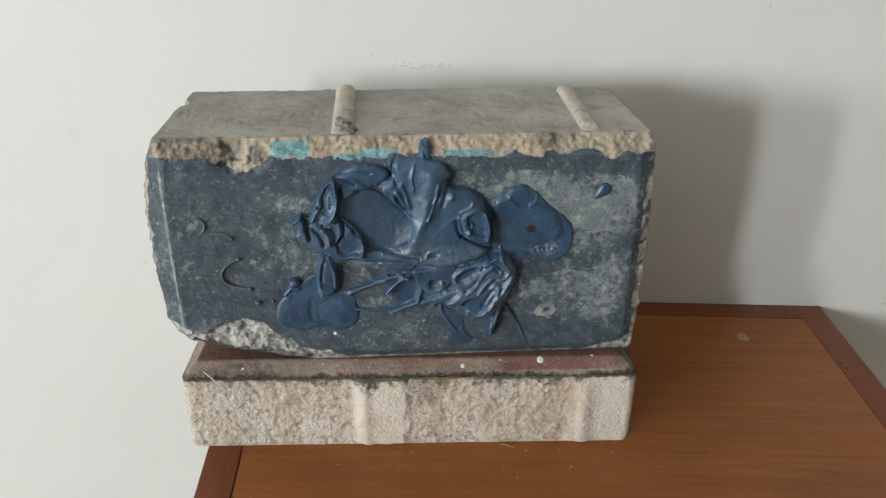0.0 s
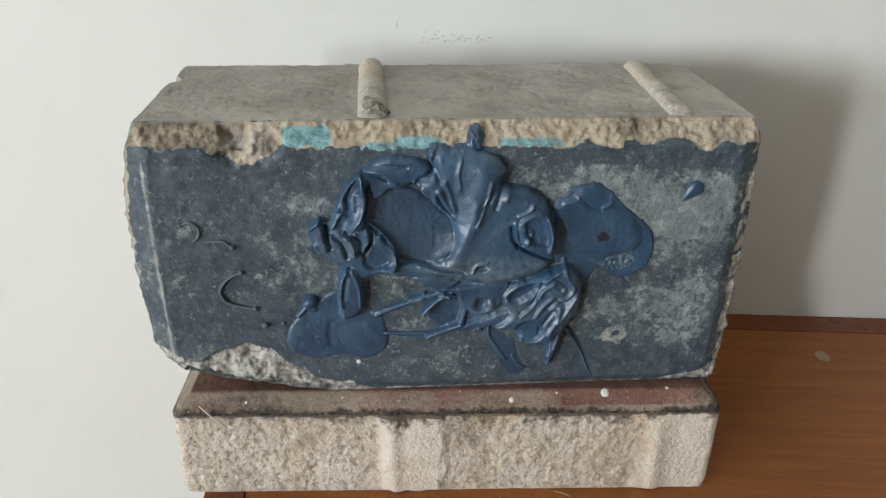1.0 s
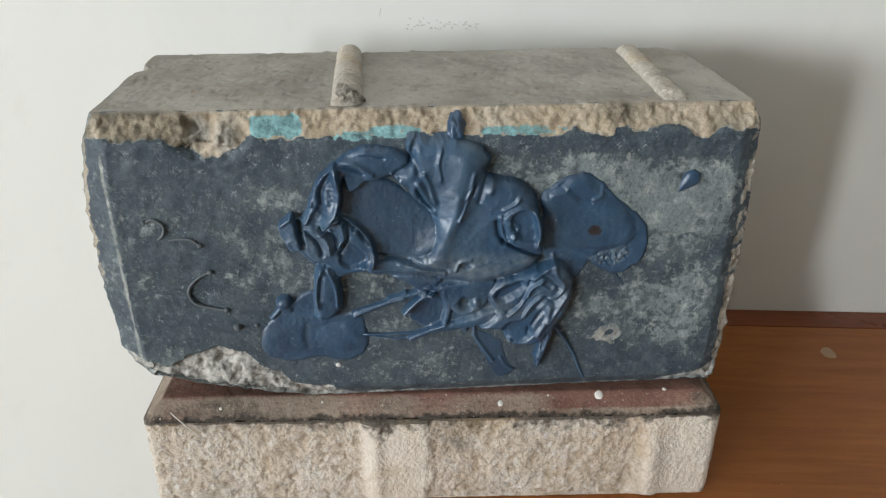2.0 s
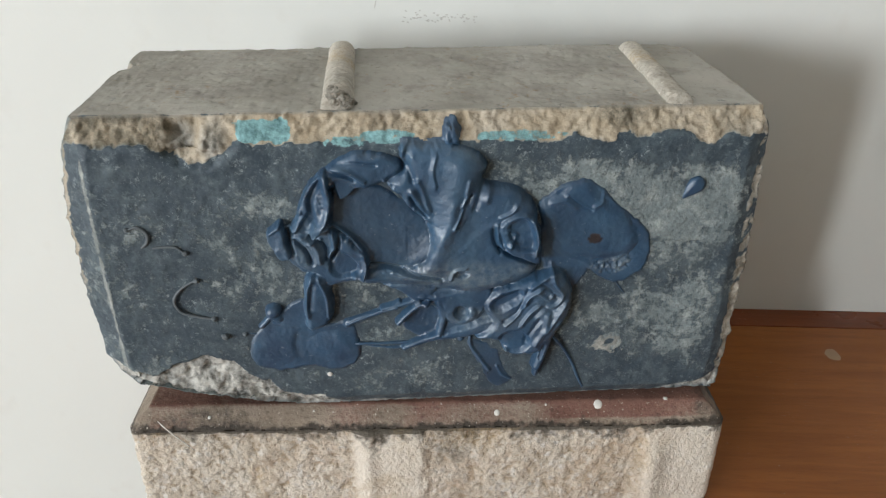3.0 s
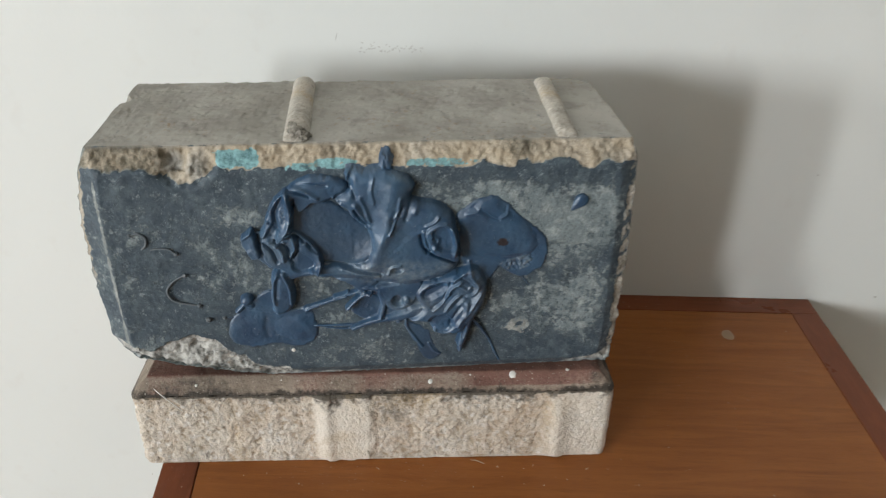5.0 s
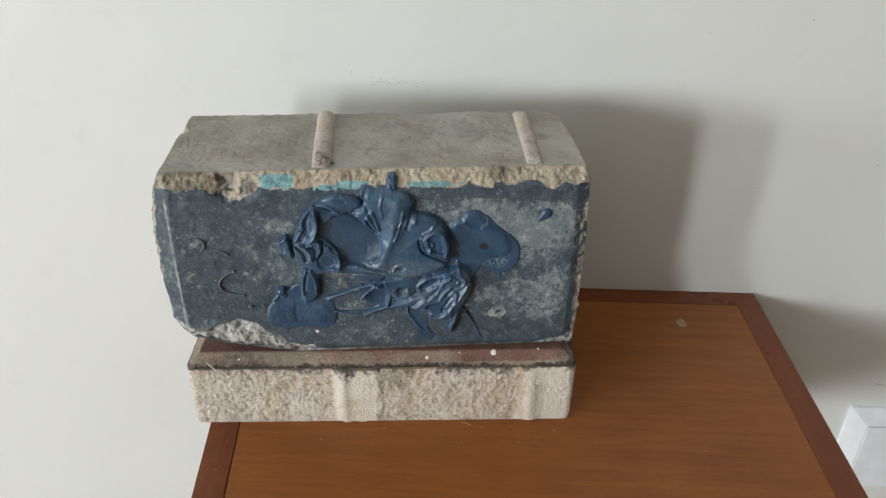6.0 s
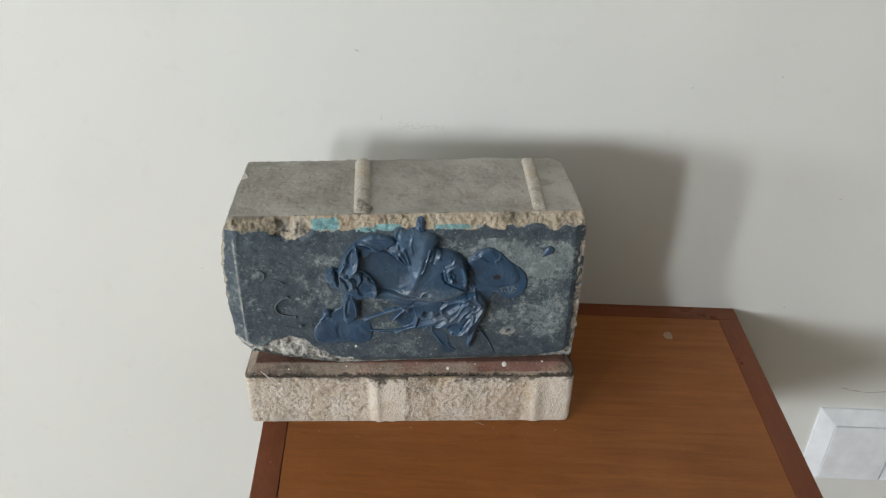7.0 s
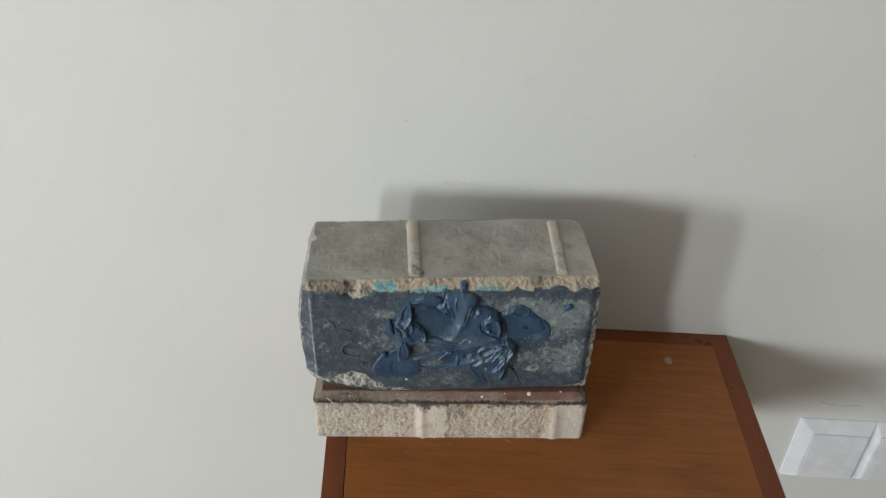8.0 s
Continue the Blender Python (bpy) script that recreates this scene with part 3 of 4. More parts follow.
def nib(parent, size, height, matrix, material, lumps=0.25, seed=0, flat=2.0):
    """A spacer rib: length along x, width along y, bulging to z."""
    length, width = size
    nx, ny = int(length / 0.7), int(width / 0.5)
    a, b = np.meshgrid(np.linspace(0, 1, nx), np.linspace(-1, 1, ny), indexing="ij")
    x, y = a.ravel() * length, b.ravel() * width / 2
    p = np.stack([x, y, 0 * x], 1)
    ends = np.clip(np.minimum(x, length - x) / 2.5, 0, 1) ** 0.6
    z = height * (1 - np.abs(b.ravel()) ** flat) ** 0.7 * ends * (1 + lumps * rough_noise(p, 5, 4, 0.6, seed)) - 0.3 - 1.4 * np.abs(b.ravel()) ** 10
    y = y * (1 + 0.04 * rough_noise(p, 6, 2, 0.5, seed + 3))
    n = np.arange(nx * ny).reshape(nx, ny)
    quads = np.stack([n[:-1, :-1], n[1:, :-1], n[1:, 1:], n[:-1, 1:]], -1).reshape(-1, 4)
    ob = surface("spacer_nib", np.stack([x, y, z], 1) * MM, quads, material, parent, "pale rounded spacer rib")
    ob.matrix_local = matrix
    return ob


def turned(x, y, z, rx, ry, rz):
    return pose(x * MM, y * MM, z * MM, rx, ry, rz)


nib(painted_block, (66, 10.0), 4.0, turned(73.2, 7, 99, 0, 0, 90.8), NIB, 0.05, 2, 2.4)
nib(painted_block, (66, 8.6), 2.8, turned(171.8, 6, 99, 0, 0, 87), NIB, 0.10, 8, 3.0)



def mortar_lump(parent, u, w, v, r, seed):
    """A crusty lump stuck on the concrete."""
    bm = bmesh.new()
    bmesh.ops.create_icosphere(bm, subdivisions=4, radius=1)
    for k in bm.verts:
        k.co = Vector((k.co.x * 1.25, k.co.y, k.co.z * 0.8)) * (1 + 0.4 * noise.fractal(k.co * 1.6 + Vector((seed, 0, 0)), 1.0, 2.0, 4)) * r * MM
    ob = part("mortar_lump", bm, GREY_CONCRETE, parent)
    ob.matrix_local = turned(u, w, v, 0, 0, 40 * seed)
    return ob


mortar_lump(painted_block, 73.5, 10.0, 101.6, 2.6, 1), mortar_lump(painted_block, 76.0, 8.6, 99.8, 1.9, 2), mortar_lump(painted_block, 72.0, 13.5, 102.4, 1.7, 3), mortar_lump(painted_block, 77.2, 11.5, 99.6, 1.3, 4)

# ---- the smear of sealant ----
def falls(d, h, width):
    """A bulging profile: h in the middle, 0 at d = 1, below 0 outside."""
    return np.where(d < 1, h * np.sqrt(np.clip(1 - d**3, 0, 1)), -(d - 1) * width * 0.6)


def rounded(points, closed=True, steps=5):
    """A smooth curve through the points, as a list of short steps."""
    p = np.array(points, float)
    p = np.concatenate([p[-1:], p, p[:2]]) if closed else np.concatenate([2 * p[:1] - p[1:2], p, 2 * p[-1:] - p[-2:-1]])
    t = np.linspace(0, 1, steps, endpoint=False)[:, None]
    out = [0.5 * (2 * b + (c - a) * t + (2 * a - 5 * b + 4 * c - d) * t * t + (3 * b - a - 3 * c + d) * t**3) for a, b, c, d in zip(p, p[1:], p[2:], p[3:])]
    return np.concatenate(out + ([] if closed else [p[-2:-1]]))


class Smear:
    """Heights in millimetres over the painted face, built up from plates, blobs, ropes, folds and pits."""

    def __init__(self, u0, u1, v0, v1, cell):
        self.u, self.v = np.meshgrid(np.arange(u0, u1, cell), np.arange(v0, v1, cell), indexing="ij")
        flat = np.stack([self.u.ravel(), self.v.ravel(), 0 * self.u.ravel()], 1)
        self.flat = flat
        self.wu = self.u + 0.5 * rough_noise(flat, 8, 2, 0.4, 41).reshape(self.u.shape)
        self.wv = self.v + 0.5 * rough_noise(flat, 8, 2, 0.4, 47).reshape(self.u.shape)
        self.ragged = (0.35 * rough_noise(flat, 2.6, 4, 0.6, 59)).reshape(self.u.shape)
        self.h = np.full(self.u.shape, -5.0)

    def join(self, other, k=0.8):
        far = np.clip(0.5 + 0.5 * (self.h - other) / k, 0, 1)
        self.h = other + (self.h - other) * far + k * far * (1 - far)

    def round_from(self, u, v, ru, rv, lean=0.0):
        c, s = math.cos(radians(lean)), math.sin(radians(lean))
        a, b = self.wu - u, self.wv - v
        return np.hypot((a * c + b * s) / ru, (b * c - a * s) / rv)

    def blob(self, u, v, ru, rv, h, lean=0.0):
        self.join(falls(self.round_from(u, v, ru, rv, lean), h, min(ru, rv)))

    def beside(self, curve):
        """The distance to a line of short steps, and which of its sides (+1: to its left) each point is on."""
        best, side = np.full(self.u.shape, 1e9), np.ones(self.u.shape)
        for (a, b), (c, d) in zip(curve, curve[1:]):
            t = np.clip(((self.wu - a) * (c - a) + (self.wv - b) * (d - b)) / max((c - a) ** 2 + (d - b) ** 2, 1e-9), 0, 1)
            far = np.hypot(self.wu - a - t * (c - a), self.wv - b - t * (d - b))
            turn = np.where((c - a) * (self.wv - b) - (d - b) * (self.wu - a) > 0, 1.0, -1.0)
            side = np.where(far < best, turn, side)
            best = np.minimum(best, far)
        return best, side

    def inside(self, points):
        """How far each point is inside a smooth closed outline; below 0 outside it."""
        curve = rounded(points)
        curve = np.concatenate([curve, curve[:1]])
        far, _ = self.beside(curve)
        odd = np.zeros(self.u.shape, bool)
        for (a, b), (c, d) in zip(curve, curve[1:]):
            if b != d:
                odd ^= ((b > self.wv) != (d > self.wv)) & (self.wu < (c - a) * (self.wv - b) / (d - b) + a)
        return np.where(odd, far, -far) + self.ragged * step(np.abs(far), 3.0, 0.5)

    def plate(self, h, edge, *points, lean=(0.0, 0.0), k=0.8):
        """A sheet of thickness h with a rounded edge; lean: how much it rises with u and with v."""
        d = self.inside(points)
        mu, mv = np.mean(points, axis=0)
        high = np.maximum(h + lean[0] * (self.u - mu) + lean[1] * (self.v - mv), 0.3)
        self.join(np.where(d > 0, high * np.sqrt(1 - (1 - np.clip(d / edge, 0, 1)) ** 2), 0.8 * d), k)

    def press(self, depth, edge, *points):
        """Sinks what lies inside an outline."""
        self.h = self.h - depth * step(self.inside(points), -0.2 * edge, edge) * step(self.h, 0, 1.2)

    def rope(self, width, h, *points):
        self.join(falls(self.beside(rounded(points, False))[0] / width, h, width))

    def fold(self, width, h, *points):
        """A crease raised (or, with a negative h, sunk) on what is there, dying out at its ends."""
        d, _ = self.beside(rounded(points, False))
        self.h = self.h + h * np.exp(-(d / width) ** 2) * step(self.h, 0, 1.2)

    def lip(self, width, h, *points):
        """A raised fold that falls steeply to the right of its line."""
        d, side = self.beside(rounded(points, False))
        self.h = self.h + h * np.exp(-(d / np.where(side > 0, width, 0.32 * width)) ** 2) * step(self.h, 0, 1.2)

    def pit(self, u, v, ru, rv, floor, rim=0.0, wall=0.6, lean=0.0):
        d = self.round_from(u, v, ru, rv, lean)
        self.h = self.h + rim * np.exp(-((d - 1.15) / 0.16) ** 2) * step(self.h, 0, 1)
        self.h = np.minimum(self.h, floor + np.clip(d - 0.85, 0, 9) * min(ru, rv) / wall)


def sealant_smear():
    s = Smear(36, 172, 1, 97, 0.3)
    # thin films that the lumps lie on
    s.plate(0.35, 0.8, (111.5, 23.7), (120.1, 20.4), (122.7, 13.1), (125.5, 7.2), (121.1, 4.4), (116.1, 9.8), (113.1, 16.3))
    s.plate(0.7, 1.2, (132.1, 65.1), (138.3, 60.2), (147.5, 52.2), (146.4, 45.2), (142.2, 42.4), (135.8, 46.7), (132.7, 54.6))
    s.plate(0.9, 2.0, (68.0, 76.0), (79.6, 79.9), (91.9, 73.5), (99.0, 65.2), (98.9, 54.0), (84.5, 49.7), (74.8, 54.9), (67.0, 63.5))
    s.plate(1.8, 1.5, (92.8, 45.4), (111.5, 46.2), (133.7, 48.9), (136.2, 37.1), (126.1, 25.9), (110.0, 27.3), (102.5, 26.4), (103.3, 34.4), (97.8, 39.8))
    s.plate(1.6, 1.2, (53.2, 64.5), (59.9, 68.4), (66.6, 73.0), (70.6, 63.9), (68.4, 55.7), (61.5, 51.7), (55.7, 56.1))
    # flat cake at the lower end, its knob, web and neck
    s.plate(0.6, 1.2, (42.1, 22.6), (43.8, 17.2), (52.7, 14.8), (61.6, 15.8), (69.0, 14.1), (74.8, 16.9), (77.0, 21.2), (76.2, 27.3), (73.7, 31.9), (67.3, 32.4), (59.6, 31.5), (51.3, 33.7), (46.6, 31.7))
    s.h = s.h + 0.7 * dent(s.u, s.v, 68.5, 23.8, 9, 6) + 0.3 * dent(s.u, s.v, 49.4, 24.3, 8, 8)
    s.fold(1.0, -0.5, (57.7, 29.2), (56.6, 23.9), (57.1, 20.0)), s.fold(1.6, 0.35, (62.0, 30.0), (68.0, 29.3), (73.7, 23.1)), s.fold(1.8, 0.25, (45.1, 24.5), (52.3, 26.7), (55.4, 24.0))
    s.plate(0.8, 0.7, (49.7, 34.8), (54.3, 38.5), (60.0, 41.3), (61.3, 31.8), (51.9, 32.3))
    s.blob(50.8, 38.0, 2.6, 2.3, 3.4, 30), s.blob(51.5, 35.7, 2.4, 1.6, 2.0, -30), s.rope(0.9, 1.6, (49.9, 35.8), (48.0, 33.8), (46.6, 32.2))
    s.plate(4.0, 2.2, (62.9, 51.8), (67.8, 51.2), (69.0, 45.3), (69.0, 39.0), (67.3, 33.7), (61.7, 30.9), (60.0, 34.1), (60.2, 41.4), (61.2, 47.2), lean=(-0.12, 0.05))
    s.lip(0.9, 1.1, (63.7, 51.9), (61.7, 45.2), (60.8, 37.3)), s.lip(0.8, 0.9, (65.6, 50.9), (67.3, 44.0), (67.2, 36.4)), s.fold(0.8, -1.0, (63.6, 48.1), (62.0, 40.2))
    # band round the hollow
    s.plate(4.0, 2.4, (58.2, 65.7), (61.0, 72.0), (64.1, 79.4), (68.0, 84.0), (74.1, 88.3), (81.0, 89.7), (87.4, 88.1), (90.7, 84.4), (86.7, 80.5), (79.6, 78.6), (73.5, 80.8), (71.2, 78.2), (70.6, 68.1), (66.3, 64.7), lean=(-0.04, 0.0))
    s.press(1.9, 1.2, (59.5, 66.3), (64.0, 72.6), (65.3, 69.0), (64.2, 65.1))
    s.lip(1.3, 2.2, (65.1, 65.7), (68.6, 69.1), (70.3, 73.9), (69.8, 79.4), (69.4, 83.7)), s.fold(0.8, -1.5, (67.9, 82.0), (65.3, 76.2), (65.3, 69.2))
    s.fold(0.8, 1.4, (61.6, 72.7), (64.3, 79.1), (68.3, 84.0)), s.plate(3.4, 0.8, (72.4, 82.6), (79.2, 82.0), (76.1, 76.9), (72.4, 75.6), lean=(-0.1, 0.0))
    s.fold(0.5, -1.6, (69.7, 84.6), (73.2, 83.7), (76.8, 82.2)), s.fold(0.7, 1.2, (70.2, 85.7), (74.7, 85.1), (79.8, 81.7)), s.fold(0.5, -0.8, (71.8, 86.5), (77.1, 87.0), (83.1, 86.2))
    # crumpled end below it, and the leaf
    s.plate(3.6, 1.4, (58.4, 64.9), (64.8, 65.5), (70.1, 66.5), (75.9, 62.0), (79.5, 57.2), (80.7, 53.0), (78.8, 48.7), (72.8, 48.1), (68.6, 47.3), (64.9, 51.7), (61.1, 53.0), (57.9, 56.9))
    s.lip(1.0, 2.4, (78.9, 50.7), (80.4, 54.3), (79.3, 58.4), (75.9, 63.1), (70.4, 67.4), (65.1, 66.0))
    s.press(1.5, 1.0, (70.4, 60.2), (76.7, 56.6), (77.7, 52.0), (71.3, 50.3), (69.2, 54.6)), s.fold(0.9, 1.6, (76.4, 50.6), (78.7, 50.7))
    s.fold(0.6, -1.8, (59.4, 63.2), (62.2, 59.8), (64.0, 55.3)), s.fold(0.7, 1.5, (61.4, 64.5), (65.1, 61.2), (66.7, 55.9)), s.fold(0.5, -1.6, (63.8, 64.5), (67.5, 61.4), (68.7, 56.4))
    s.fold(0.6, 1.3, (70.2, 65.5), (70.6, 61.3), (69.0, 57.3)), s.fold(0.5, -1.3, (72.1, 64.2), (71.5, 60.0), (69.4, 55.4)), s.fold(0.5, 1.0, (62.8, 62.1), (66.8, 63.3))
    s.plate(3.9, 0.9, (51.0, 65.9), (53.0, 67.3), (55.5, 69.3), (56.6, 65.7), (57.7, 61.0), (58.0, 57.1), (54.4, 57.0), (51.7, 61.2), lean=(0.14, 0.0))
    s.fold(0.6, -1.6, (57.2, 66.0), (58.5, 59.0)), s.fold(0.6, 1.0, (51.9, 66.3), (54.7, 68.0)), s.fold(0.5, 1.2, (55.3, 69.0), (56.1, 70.4))
    # upper lobes, the fan and the sheet below it
    s.plate(4.6, 4.0, (90.6, 91.1), (96.2, 90.8), (104.6, 91.1), (110.8, 89.7), (114.9, 85.8), (114.7, 82.1), (114.4, 80.1), (118.9, 79.1), (124.7, 77.0), (128.8, 73.1), (130.3, 69.1), (131.7, 56.1), (130.9, 49.9), (123.4, 45.1), (111.4, 42.8), (97.8, 45.3), (85.2, 46.2), (77.8, 47.7), (79.7, 51.9), (94.6, 52.7), (98.7, 58.2), (97.6, 66.5), (92.5, 73.4), (85.9, 80.5), (90.7, 84.4))
    s.h = s.h + 0.5 * dent(s.u, s.v, 102.3, 85.4, 15, 9) + 0.9 * dent(s.u, s.v, 120.7, 72.1, 13, 8) - 1.0 * dent(s.u, s.v, 94.5, 47.8, 22, 5)
    s.fold(1.0, 1.6, (90.6, 91.9), (90.4, 89.2), (90.6, 86.4)), s.fold(0.9, -1.0, (92.4, 90.8), (92.0, 86.7), (93.6, 81.7))
    s.lip(0.9, 0.6, (100.3, 79.5), (99.5, 84.1), (100.4, 88.9)), s.fold(4.6, 1.6, (107.2, 83.9), (105.2, 73.7), (102.8, 64.0), (98.2, 56.8)), s.fold(1.6, 0.5, (105.7, 73.7), (103.8, 65.8), (98.7, 56.8), (94.6, 54.1))
    s.fold(2.6, -0.8, (93.7, 83.0), (96.4, 78.2), (99.4, 72.2), (100.5, 67.2)), s.fold(0.7, 0.9, (95.2, 81.2), (97.6, 76.1), (98.5, 72.2))
    s.fold(0.5, -0.9, (110.7, 77.5), (108.9, 72.7), (106.4, 67.0)), s.fold(0.6, 1.1, (109.2, 73.6), (107.3, 69.6), (105.7, 66.6)), s.fold(0.5, 0.8, (109.6, 77.0), (108.1, 73.6))
    s.lip(0.8, 1.3, (85.6, 80.8), (92.2, 74.0), (97.5, 68.0)), s.fold(0.5, -1.4, (93.5, 76.2), (95.9, 72.3), (97.5, 69.8)), s.fold(0.8, 0.9, (93.6, 78.2), (95.8, 75.3), (96.9, 72.6))
    s.fold(0.7, -0.8, (114.2, 79.8), (113.0, 76.1), (111.8, 72.3)), s.fold(0.8, 0.7, (116.2, 79.4), (114.9, 75.2)), s.fold(0.7, 0.7, (109.9, 81.3), (109.2, 77.6))
    s.fold(0.45, -1.4, (81.4, 53.5), (88.8, 52.2), (95.3, 50.0), (102.9, 48.6)), s.fold(0.5, 0.9, (87.9, 51.1), (96.2, 48.8), (102.0, 47.8))
    theta = np.arctan2(s.wv - 49, s.wu - 95)
    away = np.hypot(s.wv - 49, s.wu - 95)
    s.h = s.h + (0.16 * np.sin(theta * 13 + 0.9 * np.sin(away * 0.17)) + 0.05 * np.sin(theta * 41 + 2 * np.sin(away * 0.2))) * step(away, 9, 22) * step(-away, -46, -30) * step(theta, 0.35, 0.7) * step(s.h, 1.5, 3.5)
    s.pit(108.2, 50.3, 1.7, 1.1, 3.0, 0.7), s.fold(0.5, 0.8, (105.3, 48.7), (106.5, 51.7), (109.5, 52.8))
    # cup-shaped knob
    s.plate(6.8, 1.3, (118.7, 68.0), (122.5, 71.5), (127.3, 71.0), (130.1, 67.3), (131.5, 61.6), (132.1, 55.7), (129.9, 54.3), (125.4, 55.8), (121.4, 57.3), (119.2, 62.6))
    s.press(1.9, 1.0, (121.1, 67.9), (125.2, 69.9), (128.2, 66.9), (129.6, 59.0), (124.0, 59.4), (121.6, 63.0))
    s.fold(0.7, 1.0, (121.5, 65.3), (123.2, 63.5), (122.0, 60.6)), s.lip(0.7, 1.1, (130.0, 57.7), (130.0, 63.2), (128.4, 69.1)), s.fold(0.6, 0.9, (119.2, 70.1), (122.2, 71.9), (123.2, 73.3))
    s.fold(0.5, -2.2, (119.3, 58.5), (123.1, 56.1), (127.9, 54.0), (132.1, 53.0)), s.fold(0.6, -1.4, (117.2, 65.7), (117.9, 61.1), (119.7, 57.7)), s.fold(0.6, 0.9, (118.4, 67.5), (118.9, 62.0), (120.7, 58.2))
    # flat cake at the far end
    s.plate(0.9, 0.9, (130.5, 70.8), (134.2, 75.2), (140.2, 78.0), (145.4, 78.4), (150.3, 75.6), (154.5, 70.6), (159.9, 66.8), (164.0, 61.8), (166.3, 56.0), (165.8, 50.2), (163.4, 46.7), (157.3, 44.1), (151.5, 46.3), (145.8, 50.9), (138.3, 54.3), (133.4, 62.5))
    s.plate(1.9, 3.2, (130.8, 70.7), (134.7, 74.1), (141.0, 77.5), (145.8, 77.9), (150.0, 74.0), (153.7, 70.3), (158.8, 66.7), (161.4, 61.8), (160.5, 55.3), (153.8, 52.9), (146.4, 53.1), (139.3, 56.1), (134.2, 63.1))
    s.lip(0.6, 0.6, (146.8, 70.7), (143.7, 71.7), (138.9, 74.3)), s.fold(0.4, -0.9, (139.3, 73.8), (143.4, 71.3), (146.8, 70.3)), s.fold(0.6, 0.5, (134.6, 72.3), (137.9, 72.6), (141.3, 70.7)), s.fold(0.6, 0.5, (147.4, 71.2), (149.8, 72.2), (150.0, 74.3))
    rough = step(s.inside(((148.2, 50.3), (152.5, 52.5), (159.2, 54.2), (161.2, 52.2), (157.8, 48.0), (151.2, 47.8))), -0.4, 0.5)
    # ropes and lumps below the sheet
    s.rope(0.85, 1.8, (72.6, 31.4), (75.6, 34.0), (83.9, 36.9), (88.8, 39.6)), s.plate(2.6, 1.5, (84.4, 46.8), (88.5, 44.2), (92.6, 40.6), (97.8, 41.0), (101.2, 45.3), (92.8, 47.6)), s.rope(1.0, 2.4, (84.0, 37.8), (90.9, 39.3), (95.4, 40.7)), s.blob(72.9, 32.5, 1.8, 1.2, 1.6, 40)
    s.plate(0.6, 0.9, (89.6, 31.6), (94.3, 36.6), (99.5, 37.6), (103.3, 33.7), (102.6, 27.0), (96.7, 25.5), (92.3, 27.5))
    s.rope(1.0, 3.4, (88.9, 32.4), (91.1, 35.2), (94.3, 38.3), (98.1, 39.8)), s.fold(0.5, 1.0, (94.3, 39.4), (97.0, 40.1), (98.0, 38.0)), s.rope(1.3, 3.2, (101.2, 40.3), (102.9, 35.1), (101.8, 28.4))
    s.plate(3.2, 1.6, (93.0, 42.3), (104.6, 43.9), (116.8, 45.3), (118.0, 40.5), (113.6, 33.2), (107.2, 30.6), (103.2, 33.3), (100.8, 39.6))
    s.rope(0.5, 0.9, (77.0, 23.7), (83.3, 22.5), (92.2, 22.1)), s.rope(1.2, 2.8, (90.7, 22.6), (97.9, 25.4), (101.9, 28.0))
    s.plate(3.5, 1.7, (96.6, 24.7), (101.4, 28.3), (109.8, 31.3), (120.2, 35.6), (127.0, 40.9), (130.0, 37.1), (122.5, 31.2), (111.6, 26.6), (101.9, 25.3))
    s.pit(108.6, 35.6, 1.7, 1.7, 1.0, 0.7), s.blob( 112.0, 36.0, 1.8, 2.6, 4.2), s.fold(0.7, 1.2, (97.8, 26.7), (101.4, 28.0))
    # lower crumple with its hanging tail
    s.plate(5.0, 2.8, (115.3, 38.1), (117.9, 43.5), (123.7, 46.4), (132.6, 48.7), (137.2, 50.2), (141.4, 46.3), (143.2, 38.8), (141.8, 31.9), (138.6, 26.8), (135.8, 22.5), (130.8, 18.6), (122.9, 19.9), (120.2, 24.4), (112.7, 26.5), (117.2, 32.2), (116.4, 35.2))
    s.press(1.8, 2.0, (117.0, 38.9), (120.0, 42.8), (126.0, 45.0), (127.8, 41.5), (120.2, 36.7))
    s.lip(0.9, 1.4, (136.2, 50.2), (132.9, 48.0), (130.0, 46.1)), s.lip(0.8, 1.2, (132.6, 44.8), (129.5, 42.6), (127.6, 39.4)), s.lip(0.9, 1.2, (132.1, 38.8), (129.5, 36.1), (126.9, 32.5)), s.fold(0.6, 1.1, (136.1, 51.7), (136.7, 47.2), (139.4, 43.2), (138.3, 39.2), (135.3, 37.9))
    s.fold(0.5, -0.8, (133.0, 46.4), (135.7, 44.3), (137.6, 41.8)), s.fold(0.5, 0.9, (132.3, 43.5), (135.1, 41.3), (136.7, 42.7)), s.lip(1.0, 1.1, (135.5, 29.6), (138.2, 33.6), (140.8, 38.4)), s.fold(0.7, -0.8, (131.1, 34.4), (134.4, 37.3), (137.1, 36.2))
    s.fold(0.9, 1.0, (135.5, 34.2), (134.1, 29.0), (131.7, 24.2)), s.fold(0.7, -0.8, (133.1, 33.2), (129.7, 28.1), (128.7, 23.9)), s.fold(0.5, 0.8, (121.8, 32.0), (126.0, 36.0), (128.4, 40.0)), s.press(1.6, 1.4, (120.1, 27.9), (126.6, 30.1), (130.4, 25.6), (127.9, 21.0), (122.1, 21.7))
    s.fold(0.6, 0.9, (120.6, 20.8), (122.8, 21.6)), s.fold(0.6, -0.6, (128.9, 44.6), (126.6, 37.7), (121.6, 33.6))
